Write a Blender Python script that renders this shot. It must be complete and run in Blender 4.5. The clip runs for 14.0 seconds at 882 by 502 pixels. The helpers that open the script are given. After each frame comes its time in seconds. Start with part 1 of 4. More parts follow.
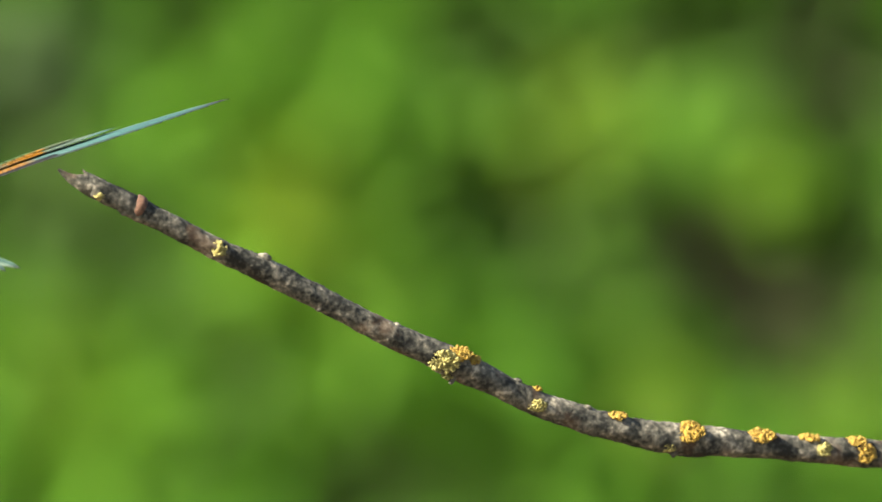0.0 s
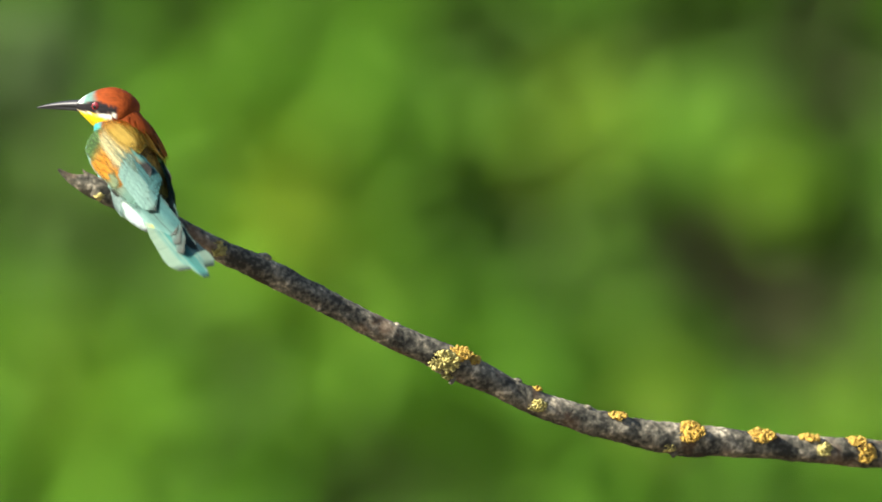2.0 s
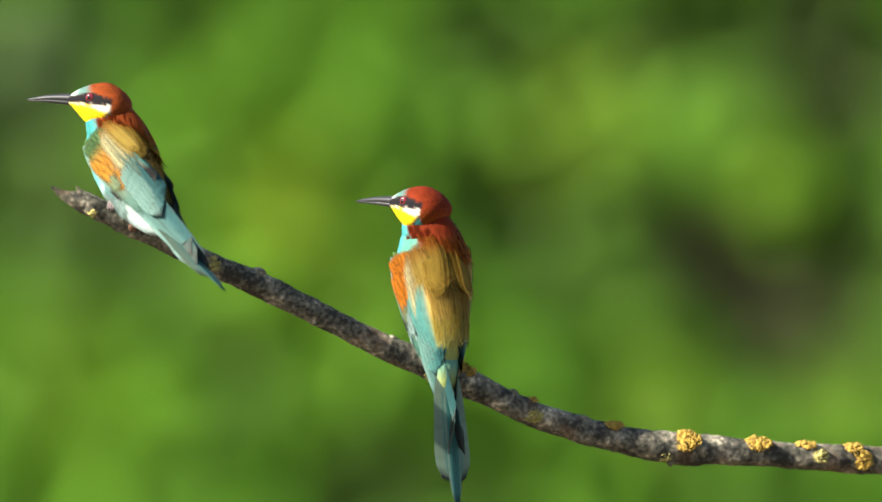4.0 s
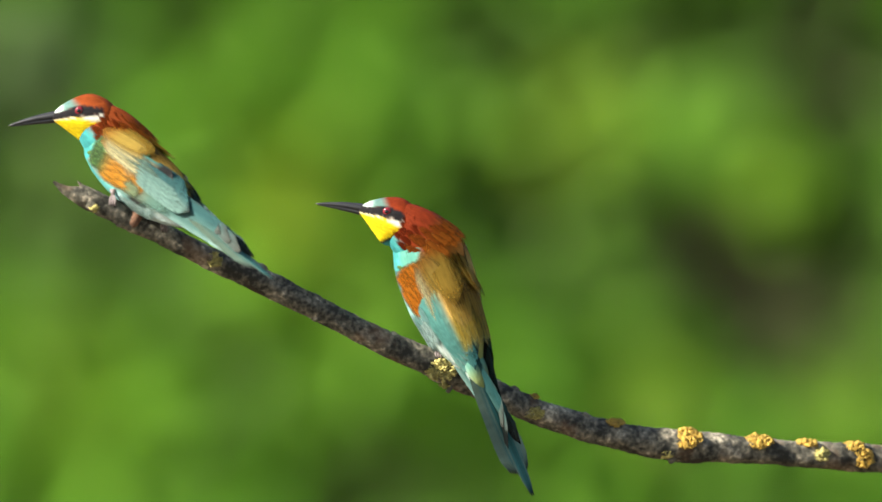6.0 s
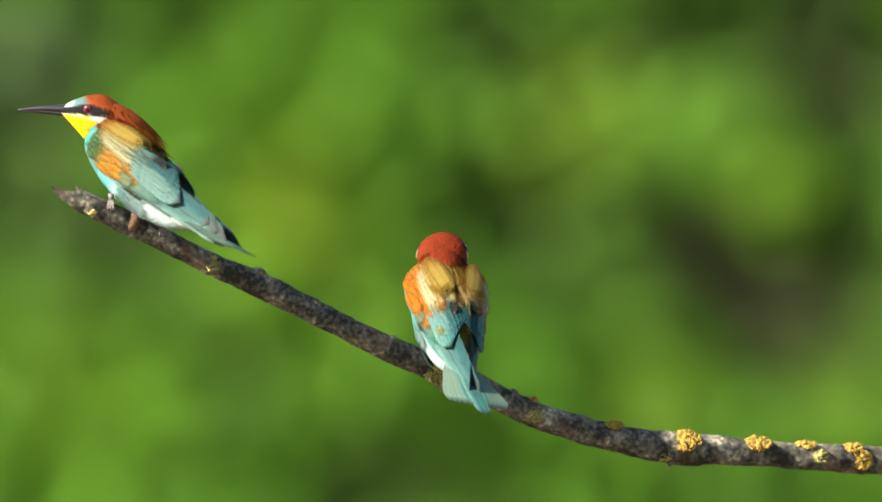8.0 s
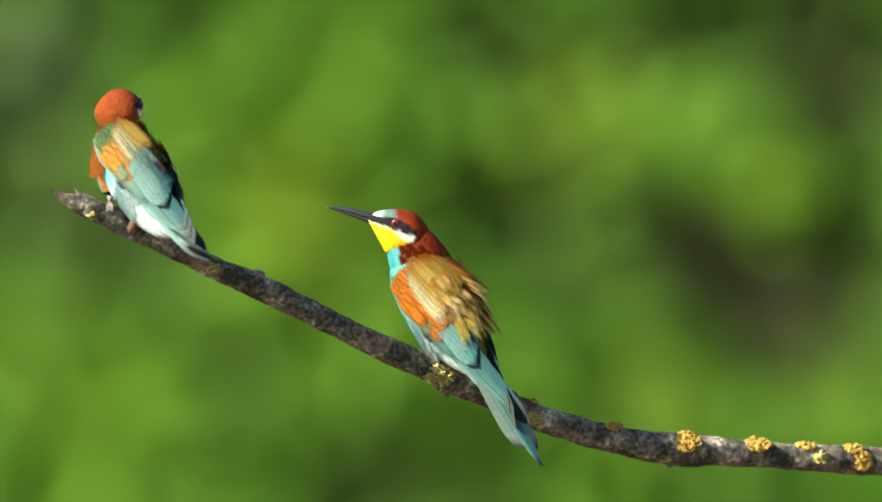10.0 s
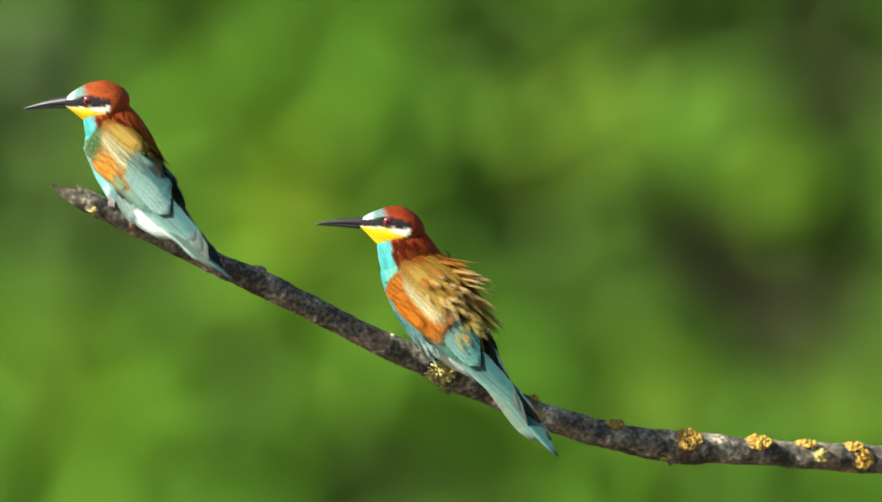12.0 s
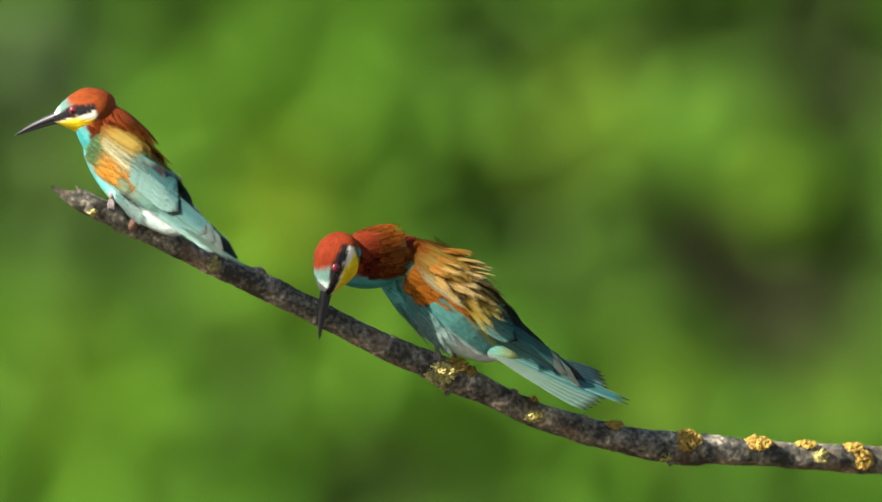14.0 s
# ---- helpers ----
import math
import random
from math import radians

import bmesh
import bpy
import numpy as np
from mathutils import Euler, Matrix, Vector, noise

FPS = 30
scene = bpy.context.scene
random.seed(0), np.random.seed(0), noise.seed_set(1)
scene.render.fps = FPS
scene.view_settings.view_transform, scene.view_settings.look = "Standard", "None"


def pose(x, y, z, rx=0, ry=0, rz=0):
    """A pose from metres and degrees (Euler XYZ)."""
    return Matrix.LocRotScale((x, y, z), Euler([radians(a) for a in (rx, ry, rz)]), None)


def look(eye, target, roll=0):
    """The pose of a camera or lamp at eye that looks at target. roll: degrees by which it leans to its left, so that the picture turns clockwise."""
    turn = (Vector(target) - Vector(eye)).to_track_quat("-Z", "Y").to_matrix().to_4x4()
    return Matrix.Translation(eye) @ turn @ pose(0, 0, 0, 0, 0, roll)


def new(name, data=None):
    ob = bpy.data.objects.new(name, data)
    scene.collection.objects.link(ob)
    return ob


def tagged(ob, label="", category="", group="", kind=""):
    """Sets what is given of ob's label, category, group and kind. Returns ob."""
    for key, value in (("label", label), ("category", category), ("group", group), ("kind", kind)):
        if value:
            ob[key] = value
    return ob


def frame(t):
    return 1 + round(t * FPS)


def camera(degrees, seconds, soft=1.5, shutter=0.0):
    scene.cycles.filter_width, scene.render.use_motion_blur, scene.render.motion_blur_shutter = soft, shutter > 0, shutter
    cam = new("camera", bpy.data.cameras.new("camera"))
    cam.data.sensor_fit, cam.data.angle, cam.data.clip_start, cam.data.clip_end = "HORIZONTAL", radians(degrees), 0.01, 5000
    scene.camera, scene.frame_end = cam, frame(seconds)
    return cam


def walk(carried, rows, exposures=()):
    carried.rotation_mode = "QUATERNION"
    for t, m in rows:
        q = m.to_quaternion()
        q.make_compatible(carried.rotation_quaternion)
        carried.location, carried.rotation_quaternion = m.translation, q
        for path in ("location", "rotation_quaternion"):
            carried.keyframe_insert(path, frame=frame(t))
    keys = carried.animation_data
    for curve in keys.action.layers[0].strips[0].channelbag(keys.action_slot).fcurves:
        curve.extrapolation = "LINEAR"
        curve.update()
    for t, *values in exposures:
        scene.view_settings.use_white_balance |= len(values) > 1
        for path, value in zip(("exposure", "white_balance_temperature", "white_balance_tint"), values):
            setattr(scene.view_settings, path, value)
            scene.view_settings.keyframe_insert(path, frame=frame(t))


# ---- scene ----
# ---- camera ----
PX = 0.00038                      # metres to one unit of the plan, at the perch
WIDE, DIST, EYE_Z = 5.0, 784 * 0.00038 / math.tan(radians(2.5)), 1.30
cam = camera(WIDE, 14.0, soft=1.7)
cam.data.dof.use_dof = True
cam.data.dof.focus_distance = DIST + 0.05
cam.data.dof.aperture_fstop = 4.4
EYE = pose(0, -DIST, EYE_Z, 90, 0, 0)
walk(cam, [(0.0, EYE), (14.0, EYE)], [(0.0, 1.68), (2.5, 1.68), (5.3, 1.62), (14.0, 1.61)])

# ---- world and sun ----
SUN_TRAVEL = Vector((1.0, 0.48, -0.74)).normalized()
world = bpy.data.worlds.new("world")
scene.world = world
world.use_nodes = True
sky = world.node_tree.nodes.new("ShaderNodeTexSky")
sky.sky_type, sky.sun_disc = "NISHITA", False
sky.sun_elevation = math.asin(-SUN_TRAVEL.z)
sky.sun_rotation = math.atan2(-SUN_TRAVEL.x, -SUN_TRAVEL.y)
world.node_tree.links.new(sky.outputs[0], world.node_tree.nodes["Background"].inputs[0])
world.node_tree.nodes["Background"].inputs[1].default_value = 0.065
sun = new("sun", bpy.data.lights.new("sun", "SUN"))
sun.data.energy, sun.data.angle, sun.data.color = 5.0, radians(0.6), (1.0, 0.94, 0.83)
sun.matrix_world = look((0, 0, 6), Vector((0, 0, 6)) + SUN_TRAVEL)


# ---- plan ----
def at(x, y, d=0.0):
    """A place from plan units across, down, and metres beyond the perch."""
    k = PX * (1 + d / DIST)
    return Vector(((x - 784) * k, d, EYE_Z + (446.5 - y) * k))


def smooth(a, b, x):
    t = min(1.0, max(0.0, (x - a) / (b - a)))
    return t * t * (3 - 2 * t)


def mix(a, b, t):
    return tuple(p + (q - p) * t for p, q in zip(a, b))


def frame_of(along, up):
    """A turn whose x runs along the first way and whose z leans to the second."""
    x = Vector(along).normalized()
    y = Vector(up).cross(x)
    if y.length < 1e-4:
        y = Vector((0.1, 1, 0.2)).cross(x)
    y.normalize()
    z = x.cross(y)
    return Matrix((x, y, z)).transposed().to_4x4()


# ---- materials ----
def material(name):
    m = bpy.data.materials.new(name)
    m.use_nodes = True
    n = m.node_tree.nodes
    return m, n, m.node_tree.links, n["Principled BSDF"], n["Material Output"]


def plumage(name, stretch=(1, 1, 1), size=900, relief=0.35, rough=0.6, glow=0.2, reach=0.0006):
    """Feather colour from the mesh, with barbs and light streaks; some light passes through."""
    m, n, l, b, out = material(name)
    col = n.new("ShaderNodeAttribute")
    col.attribute_name = "tint"
    co = n.new("ShaderNodeTexCoord")
    sc = n.new("ShaderNodeMapping")
    sc.inputs["Scale"].default_value = stretch
    fine, wide = n.new("ShaderNodeTexNoise"), n.new("ShaderNodeTexNoise")
    fine.inputs["Scale"].default_value, fine.inputs["Detail"].default_value = size, 4
    wide.inputs["Scale"].default_value, wide.inputs["Detail"].default_value = size / 7, 2
    l.new(co.outputs["Object"], sc.inputs[0])
    l.new(sc.outputs[0], fine.inputs[0])
    l.new(sc.outputs[0], wide.inputs[0])
    add = n.new("ShaderNodeMath")
    add.operation = "ADD"
    l.new(fine.outputs[0], add.inputs[0])
    l.new(wide.outputs[0], add.inputs[1])
    span = n.new("ShaderNodeMapRange")
    span.inputs[1].default_value, span.inputs[2].default_value = 0.6, 1.4
    span.inputs[3].default_value, span.inputs[4].default_value = 0.50, 1.06
    l.new(add.outputs[0], span.inputs[0])
    info = n.new("ShaderNodeObjectInfo")
    vary = n.new("ShaderNodeMapRange")
    vary.inputs[3].default_value, vary.inputs[4].default_value = 0.94, 1.05
    l.new(info.outputs["Random"], vary.inputs[0])
    both = n.new("ShaderNodeMath")
    both.operation = "MULTIPLY"
    l.new(span.outputs[0], both.inputs[0])
    l.new(vary.outputs[0], both.inputs[1])
    tint = n.new("ShaderNodeVectorMath")
    tint.operation = "SCALE"
    l.new(col.outputs["Color"], tint.inputs[0])
    l.new(both.outputs[0], tint.inputs["Scale"])
    l.new(tint.outputs[0], b.inputs["Base Color"])
    b.inputs["Roughness"].default_value = rough
    b.inputs["Specular IOR Level"].default_value = 0.07
    bump = n.new("ShaderNodeBump")
    bump.inputs["Strength"].default_value, bump.inputs["Distance"].default_value = relief, reach
    l.new(add.outputs[0], bump.inputs["Height"])
    l.new(bump.outputs[0], b.inputs["Normal"])
    fray = n.new("ShaderNodeMath")          # barbs part at the edges of the vane
    fray.operation = "MULTIPLY_ADD"
    fray.inputs[1].default_value, fray.inputs[2].default_value = 0.9, -0.45
    l.new(fine.outputs[0], fray.inputs[0])
    cover = n.new("ShaderNodeMath")
    cover.operation = "ADD"
    l.new(col.outputs["Alpha"], cover.inputs[0])
    l.new(fray.outputs[0], cover.inputs[1])
    solid = n.new("ShaderNodeMapRange")
    solid.inputs[1].default_value, solid.inputs[2].default_value = 0.05, 0.85
    l.new(cover.outputs[0], solid.inputs[0])
    if glow:
        thin, blend = n.new("ShaderNodeBsdfTranslucent"), n.new("ShaderNodeMixShader")
        l.new(tint.outputs[0], thin.inputs[0])
        blend.inputs[0].default_value = glow
        l.new(b.outputs[0], blend.inputs[1])
        l.new(thin.outputs[0], blend.inputs[2])
        clear, gaps = n.new("ShaderNodeBsdfTransparent"), n.new("ShaderNodeMixShader")
        l.new(solid.outputs[0], gaps.inputs[0])
        l.new(clear.outputs[0], gaps.inputs[1])
        l.new(blend.outputs[0], gaps.inputs[2])
        l.new(gaps.outputs[0], out.inputs[0])
    return m


def plain(name, colour, rough=0.5, size=400, low=0.75, high=1.2, relief=0.2, spec=0.5, stretch=(1, 1, 1)):
    m, n, l, b, out = material(name)
    co, sc, tex, ramp = (n.new("ShaderNode" + k) for k in ("TexCoord", "Mapping", "TexNoise", "ValToRGB"))
    sc.inputs["Scale"].default_value = stretch
    tex.inputs["Scale"].default_value, tex.inputs["Detail"].default_value = size, 6
    ramp.color_ramp.elements[0].position, ramp.color_ramp.elements[1].position = 0.3, 0.7
    ramp.color_ramp.elements[0].color = (*[c * low for c in colour], 1)
    ramp.color_ramp.elements[1].color = (*[c * high for c in colour], 1)
    l.new(co.outputs["Object"], sc.inputs[0])
    l.new(sc.outputs[0], tex.inputs[0])
    l.new(tex.outputs[0], ramp.inputs[0])
    l.new(ramp.outputs[0], b.inputs["Base Color"])
    b.inputs["Roughness"].default_value = rough
    b.inputs["Specular IOR Level"].default_value = spec
    bump = n.new("ShaderNodeBump")
    bump.inputs["Strength"].default_value, bump.inputs["Distance"].default_value = relief, 0.001
    l.new(tex.outputs[0], bump.inputs["Height"])
    l.new(bump.outputs[0], b.inputs["Normal"])
    return m


def bark_material():
    m, n, l, b, out = material("bark")
    co = n.new("ShaderNodeTexCoord")
    big, fine, spots = (n.new("ShaderNodeTexNoise") for _ in range(3))
    for tex, size, detail in ((big, 42, 5), (fine, 300, 7), (spots, 62, 4)):
        tex.inputs["Scale"].default_value, tex.inputs["Detail"].default_value = size, detail
        l.new(co.outputs["Object"], tex.inputs[0])
    ramp = n.new("ShaderNodeValToRGB")
    e = ramp.color_ramp.elements
    e[0].position, e[0].color = 0.42, (0.026, 0.025, 0.019, 1)
    e[1].position, e[1].color = 0.65, (0.48, 0.42, 0.30, 1)
    mid = e.new(0.5)
    mid.color = (0.090, 0.084, 0.062, 1)
    mid = e.new(0.58)
    mid.color = (0.190, 0.168, 0.122, 1)
    add = n.new("ShaderNodeMix")
    add.inputs[0].default_value = 0.46
    l.new(spots.outputs[0], add.inputs[2])
    l.new(fine.outputs[0], add.inputs[3])
    l.new(add.outputs[0], ramp.inputs[0])
    rust = n.new("ShaderNodeMix")
    rust.data_type = "RGBA"
    rust.inputs[7].default_value = (0.24, 0.135, 0.07, 1)
    pick = n.new("ShaderNodeMapRange")
    pick.inputs[1].default_value, pick.inputs[2].default_value = 0.56, 0.66
    pick.inputs[4].default_value = 0.28
    l.new(big.outputs[0], pick.inputs[0])
    l.new(pick.outputs[0], rust.inputs[0])
    l.new(ramp.outputs[0], rust.inputs[6])
    l.new(rust.outputs[2], b.inputs["Base Color"])
    b.inputs["Roughness"].default_value = 0.85
    b.inputs["Specular IOR Level"].default_value = 0.25
    bump = n.new("ShaderNodeBump")
    bump.inputs["Strength"].default_value, bump.inputs["Distance"].default_value = 0.8, 0.0012
    l.new(add.outputs[0], bump.inputs["Height"])
    l.new(bump.outputs[0], b.inputs["Normal"])
    return m


def leaf_material():
    m, n, l, b, out = material("leaves")
    col = n.new("ShaderNodeAttribute")
    col.attribute_name = "tint"
    geo = n.new("ShaderNodeNewGeometry")
    vary = n.new("ShaderNodeMapRange")
    vary.inputs[3].default_value, vary.inputs[4].default_value = 0.75, 1.25
    l.new(geo.outputs["Random Per Island"], vary.inputs[0])
    tint = n.new("ShaderNodeVectorMath")
    tint.operation = "SCALE"
    l.new(col.outputs["Color"], tint.inputs[0])
    l.new(vary.outputs[0], tint.inputs["Scale"])
    l.new(tint.outputs[0], b.inputs["Base Color"])
    b.inputs["Roughness"].default_value = 0.6
    b.inputs["Specular IOR Level"].default_value = 0.15
    thin, blend = n.new("ShaderNodeBsdfTranslucent"), n.new("ShaderNodeMixShader")
    blend.inputs[0].default_value = 0.22
    l.new(tint.outputs[0], thin.inputs[0])
    l.new(b.outputs[0], blend.inputs[1])
    l.new(thin.outputs[0], blend.inputs[2])
    l.new(blend.outputs[0], out.inputs[0])
    return m


FEATHER = plumage("feather", (1.0, 9.0, 1.0), 240, 0.3, glow=0.26)
PLUME = plumage("plume", (1.0, 7.0, 1.0), 300, 0.4, glow=0.62)
DOWN = plumage("down", (0.22, 1.0, 1.0), 620, 0.45, rough=0.8, glow=0.0, reach=0.0016)
HORN = plain("horn", (0.020, 0.020, 0.022), 0.46, 500, relief=0.08, spec=0.4, stretch=(0.2, 1, 1))
IRIS = plain("iris", (0.15, 0.014, 0.020), 0.25, 2000, relief=0.0, spec=0.4)
PUPIL = plain("pupil", (0.004, 0.004, 0.004), 0.05, 900, relief=0.0, spec=0.8)
SKIN = plain("scaly_skin", (0.19, 0.15, 0.14), 0.6, 900, relief=0.5)
BARK = bark_material()
WOOD = plain("torn_wood", (0.14, 0.11, 0.08), 0.85, 300, 0.4, 1.3, 0.8, stretch=(0.3, 1, 1))
RUST_BARK = plain("rust_bark", (0.15, 0.075, 0.042), 0.85, 260, 0.4, 1.4, 0.7)
LICHEN = plain("orange_lichen", (0.40, 0.255, 0.040), 0.9, 420, 0.65, 1.2, 0.4)
PALE_LICHEN = plain("pale_lichen", (0.46, 0.40, 0.13), 0.9, 420, 0.45, 1.25, 0.6)
LEAVES = leaf_material()
SOIL = plain("soil", (0.10, 0.075, 0.045), 0.95, 6, 0.6, 1.3, 0.6)


# ---- mesh helpers ----
def mesh_from(name, verts, faces, mat, tints=None, flat=False, normals=None):
    me = bpy.data.meshes.new(name)
    me.from_pydata([tuple(v) for v in verts], [], faces)
    me.materials.append(mat)
    if not flat:
        me.polygons.foreach_set("use_smooth", [True] * len(me.polygons))
    if tints is not None:
        a = me.color_attributes.new("tint", "FLOAT_COLOR", "POINT")
        a.data.foreach_set("color", [c for t in tints for c in (*t, 1.0)[:4]])
    me.update()
    if normals:
        me.normals_split_custom_set_from_vertices([tuple(Vector(q).normalized()) for q in normals])
    return me


def part_of(name, me, parent, m=None, label=""):
    ob = new(name, me)
    ob.parent = parent
    if m is not None:
        ob.matrix_basis = m
    return tagged(ob, label)


def tube(points, radii, sides=10, cap=True, wobble=None, squash=1.0):
    """Verts and faces of a round sweep along a line of points."""
    verts, faces = [], []
    pts = [Vector(p) for p in points]
    for i, p in enumerate(pts):
        along = (pts[min(i + 1, len(pts) - 1)] - pts[max(i - 1, 0)]).normalized()
        side = Vector((0, 1, 0)).cross(along)
        if side.length < 0.05:
            side = Vector((1, 0, 0)).cross(along)
        side.normalize()
        up = along.cross(side)
        for k in range(sides):
            a = 2 * math.pi * k / sides
            r = radii[i] * (wobble(i, a, p) if wobble else 1.0)
            verts.append(p + side * (math.cos(a) * r * squash) + up * (math.sin(a) * r))
    for i in range(len(pts) - 1):
        for k in range(sides):
            q = (k + 1) % sides
            faces.append((i * sides + k, i * sides + q, (i + 1) * sides + q, (i + 1) * sides + k))
    if cap:
        faces.append(tuple(range(sides))[::-1])
        faces.append(tuple((len(pts) - 1) * sides + k for k in range(sides)))
    return verts, faces


def egg(nu, nv, place, tint=None):
    """A closed skin: place(u, a) for u from 0 (back pole) to 1 (front pole) and the angle a about the axis."""
    verts, tints, faces = [], [], []
    for i in range(nu + 1):
        for k in range(nv):
            p = Vector(place(i / nu, 2 * math.pi * k / nv))
            verts.append(p * PX)
            if tint:
                tints.append(tint(p))
    for i in range(nu):
        for k in range(nv):
            q = (k + 1) % nv
            faces.append((i * nv + k, (i + 1) * nv + k, (i + 1) * nv + q, i * nv + q))
    return verts, faces, tints or None


# ---- setting: ground and far thicket ----
def ground():
    n, verts, faces = 60, [], []
    for i in range(n + 1):
        for k in range(n + 1):
            u, v = 2 * i / n - 1, 2 * k / n - 1
            x, y = 900 * u * abs(u) ** 2, 900 * v * abs(v) ** 2
            z = 0.05 * noise.noise(Vector((x * 0.6, y * 0.6, 3))) if abs(x) < 40 and abs(y) < 40 else 0
            verts.append((x, y, z))
    for i in range(n):
        for k in range(n):
            a = i * (n + 1) + k
            faces.append((a, a + n + 1, a + n + 2, a + 1))
    ob = new("ground", mesh_from("ground", verts, faces, SOIL))
    tagged(ob, "bare brown earth under the thicket", "ground", kind="structure")


# Sunlit sprays, painted as brighter leaves: across, down, reach, weight, yellowness
SUNLIT_SPRAYS = (
    (350, 150, 150, 0.18, 0.1), (500, 330, 110, 0.10, 0.8), (990, 250, 110, 0.10, 0.7), (1380, 330, 95, 0.15, 0.5), (1290, 180, 120, 0.12, 0.1),
    (640, 700, 110, 0.15, 0.0), (1160, 690, 95, 0.10, 0.5), (100, 650, 140, 0.12, 0.4), (1490, 710, 90, 0.10, 0.5),
    (1060, 110, 90, 0.12, 0.4), (60, 340, 80, 0.05, 0.5), (530, 420, 130, 0.18, 0.3), (200, 780, 170, 0.22, 0.1), (620, 540, 150, 0.12, 0.2),
)
# Shaded gaps, painted as darker and thinner leaves: across, down, reach, weight
SHADED_GAPS = (
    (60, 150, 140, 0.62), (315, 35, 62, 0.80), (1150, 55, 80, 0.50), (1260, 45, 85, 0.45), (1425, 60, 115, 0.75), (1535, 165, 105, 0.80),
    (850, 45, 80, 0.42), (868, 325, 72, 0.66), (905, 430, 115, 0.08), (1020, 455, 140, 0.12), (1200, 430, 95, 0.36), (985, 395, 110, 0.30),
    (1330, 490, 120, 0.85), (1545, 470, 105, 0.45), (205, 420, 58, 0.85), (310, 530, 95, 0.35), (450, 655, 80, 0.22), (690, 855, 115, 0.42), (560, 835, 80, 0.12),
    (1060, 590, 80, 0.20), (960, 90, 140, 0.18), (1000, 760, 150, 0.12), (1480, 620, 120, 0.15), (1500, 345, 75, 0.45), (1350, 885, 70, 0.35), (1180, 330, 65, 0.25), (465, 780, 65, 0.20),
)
# Light and shade touched up in leaf tone: across, down, reach, lighter and fuller (+) or darker and thinner (-)
LIGHT_CLUMPS = (
    (1440, 640, 140, -0.28), (40, 40, 140, 0.28), (720, 600, 140, 0.26), (600, 330, 130, 0.10), (1400, 360, 140, 0.17), (360, 880, 100, 0.28), (920, 320, 100, 0.23),
    (860, 890, 120, -0.12), (1080, 160, 140, -0.15), (960, 680, 100, 0.30), (720, 0, 140, 0.08), (80, 80, 100, 0.23), (200, 360, 140, -0.15), (1440, 560, 100, -0.15),
    (440, 640, 70, -0.15), (400, 0, 100, -0.18), (1400, 0, 140, 0.13), (840, 240, 70, 0.13), (1040, 400, 100, 0.12), (960, 80, 70, -0.14), (680, 880, 100, -0.13),
    (1280, 200, 100, -0.11), (800, 360, 100, -0.11), (200, 200, 130, 0.14),
)
SILVERY = (0.128, 0.170, 0.088)                         # a grey-leaved shrub at one side
# Leaf tints that stand in for brightness: shaded, middling, sunlit, and a yellowish one
SHADED_LEAF, GREENER, SUNLIT_LEAF, SALLOW = (0.062, 0.074, 0.025), (0.086, 0.174, 0.026), (0.112, 0.278, 0.018), (0.196, 0.292, 0.015)


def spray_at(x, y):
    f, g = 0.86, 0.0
    for cx, cy, r, w, yellow in SUNLIT_SPRAYS:
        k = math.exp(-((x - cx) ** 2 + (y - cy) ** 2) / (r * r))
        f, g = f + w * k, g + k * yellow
    for cx, cy, r, w in SHADED_GAPS:
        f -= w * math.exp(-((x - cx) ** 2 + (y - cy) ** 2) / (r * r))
    for cx, cy, r, w in LIGHT_CLUMPS:
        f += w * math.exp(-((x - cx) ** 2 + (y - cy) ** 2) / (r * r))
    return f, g


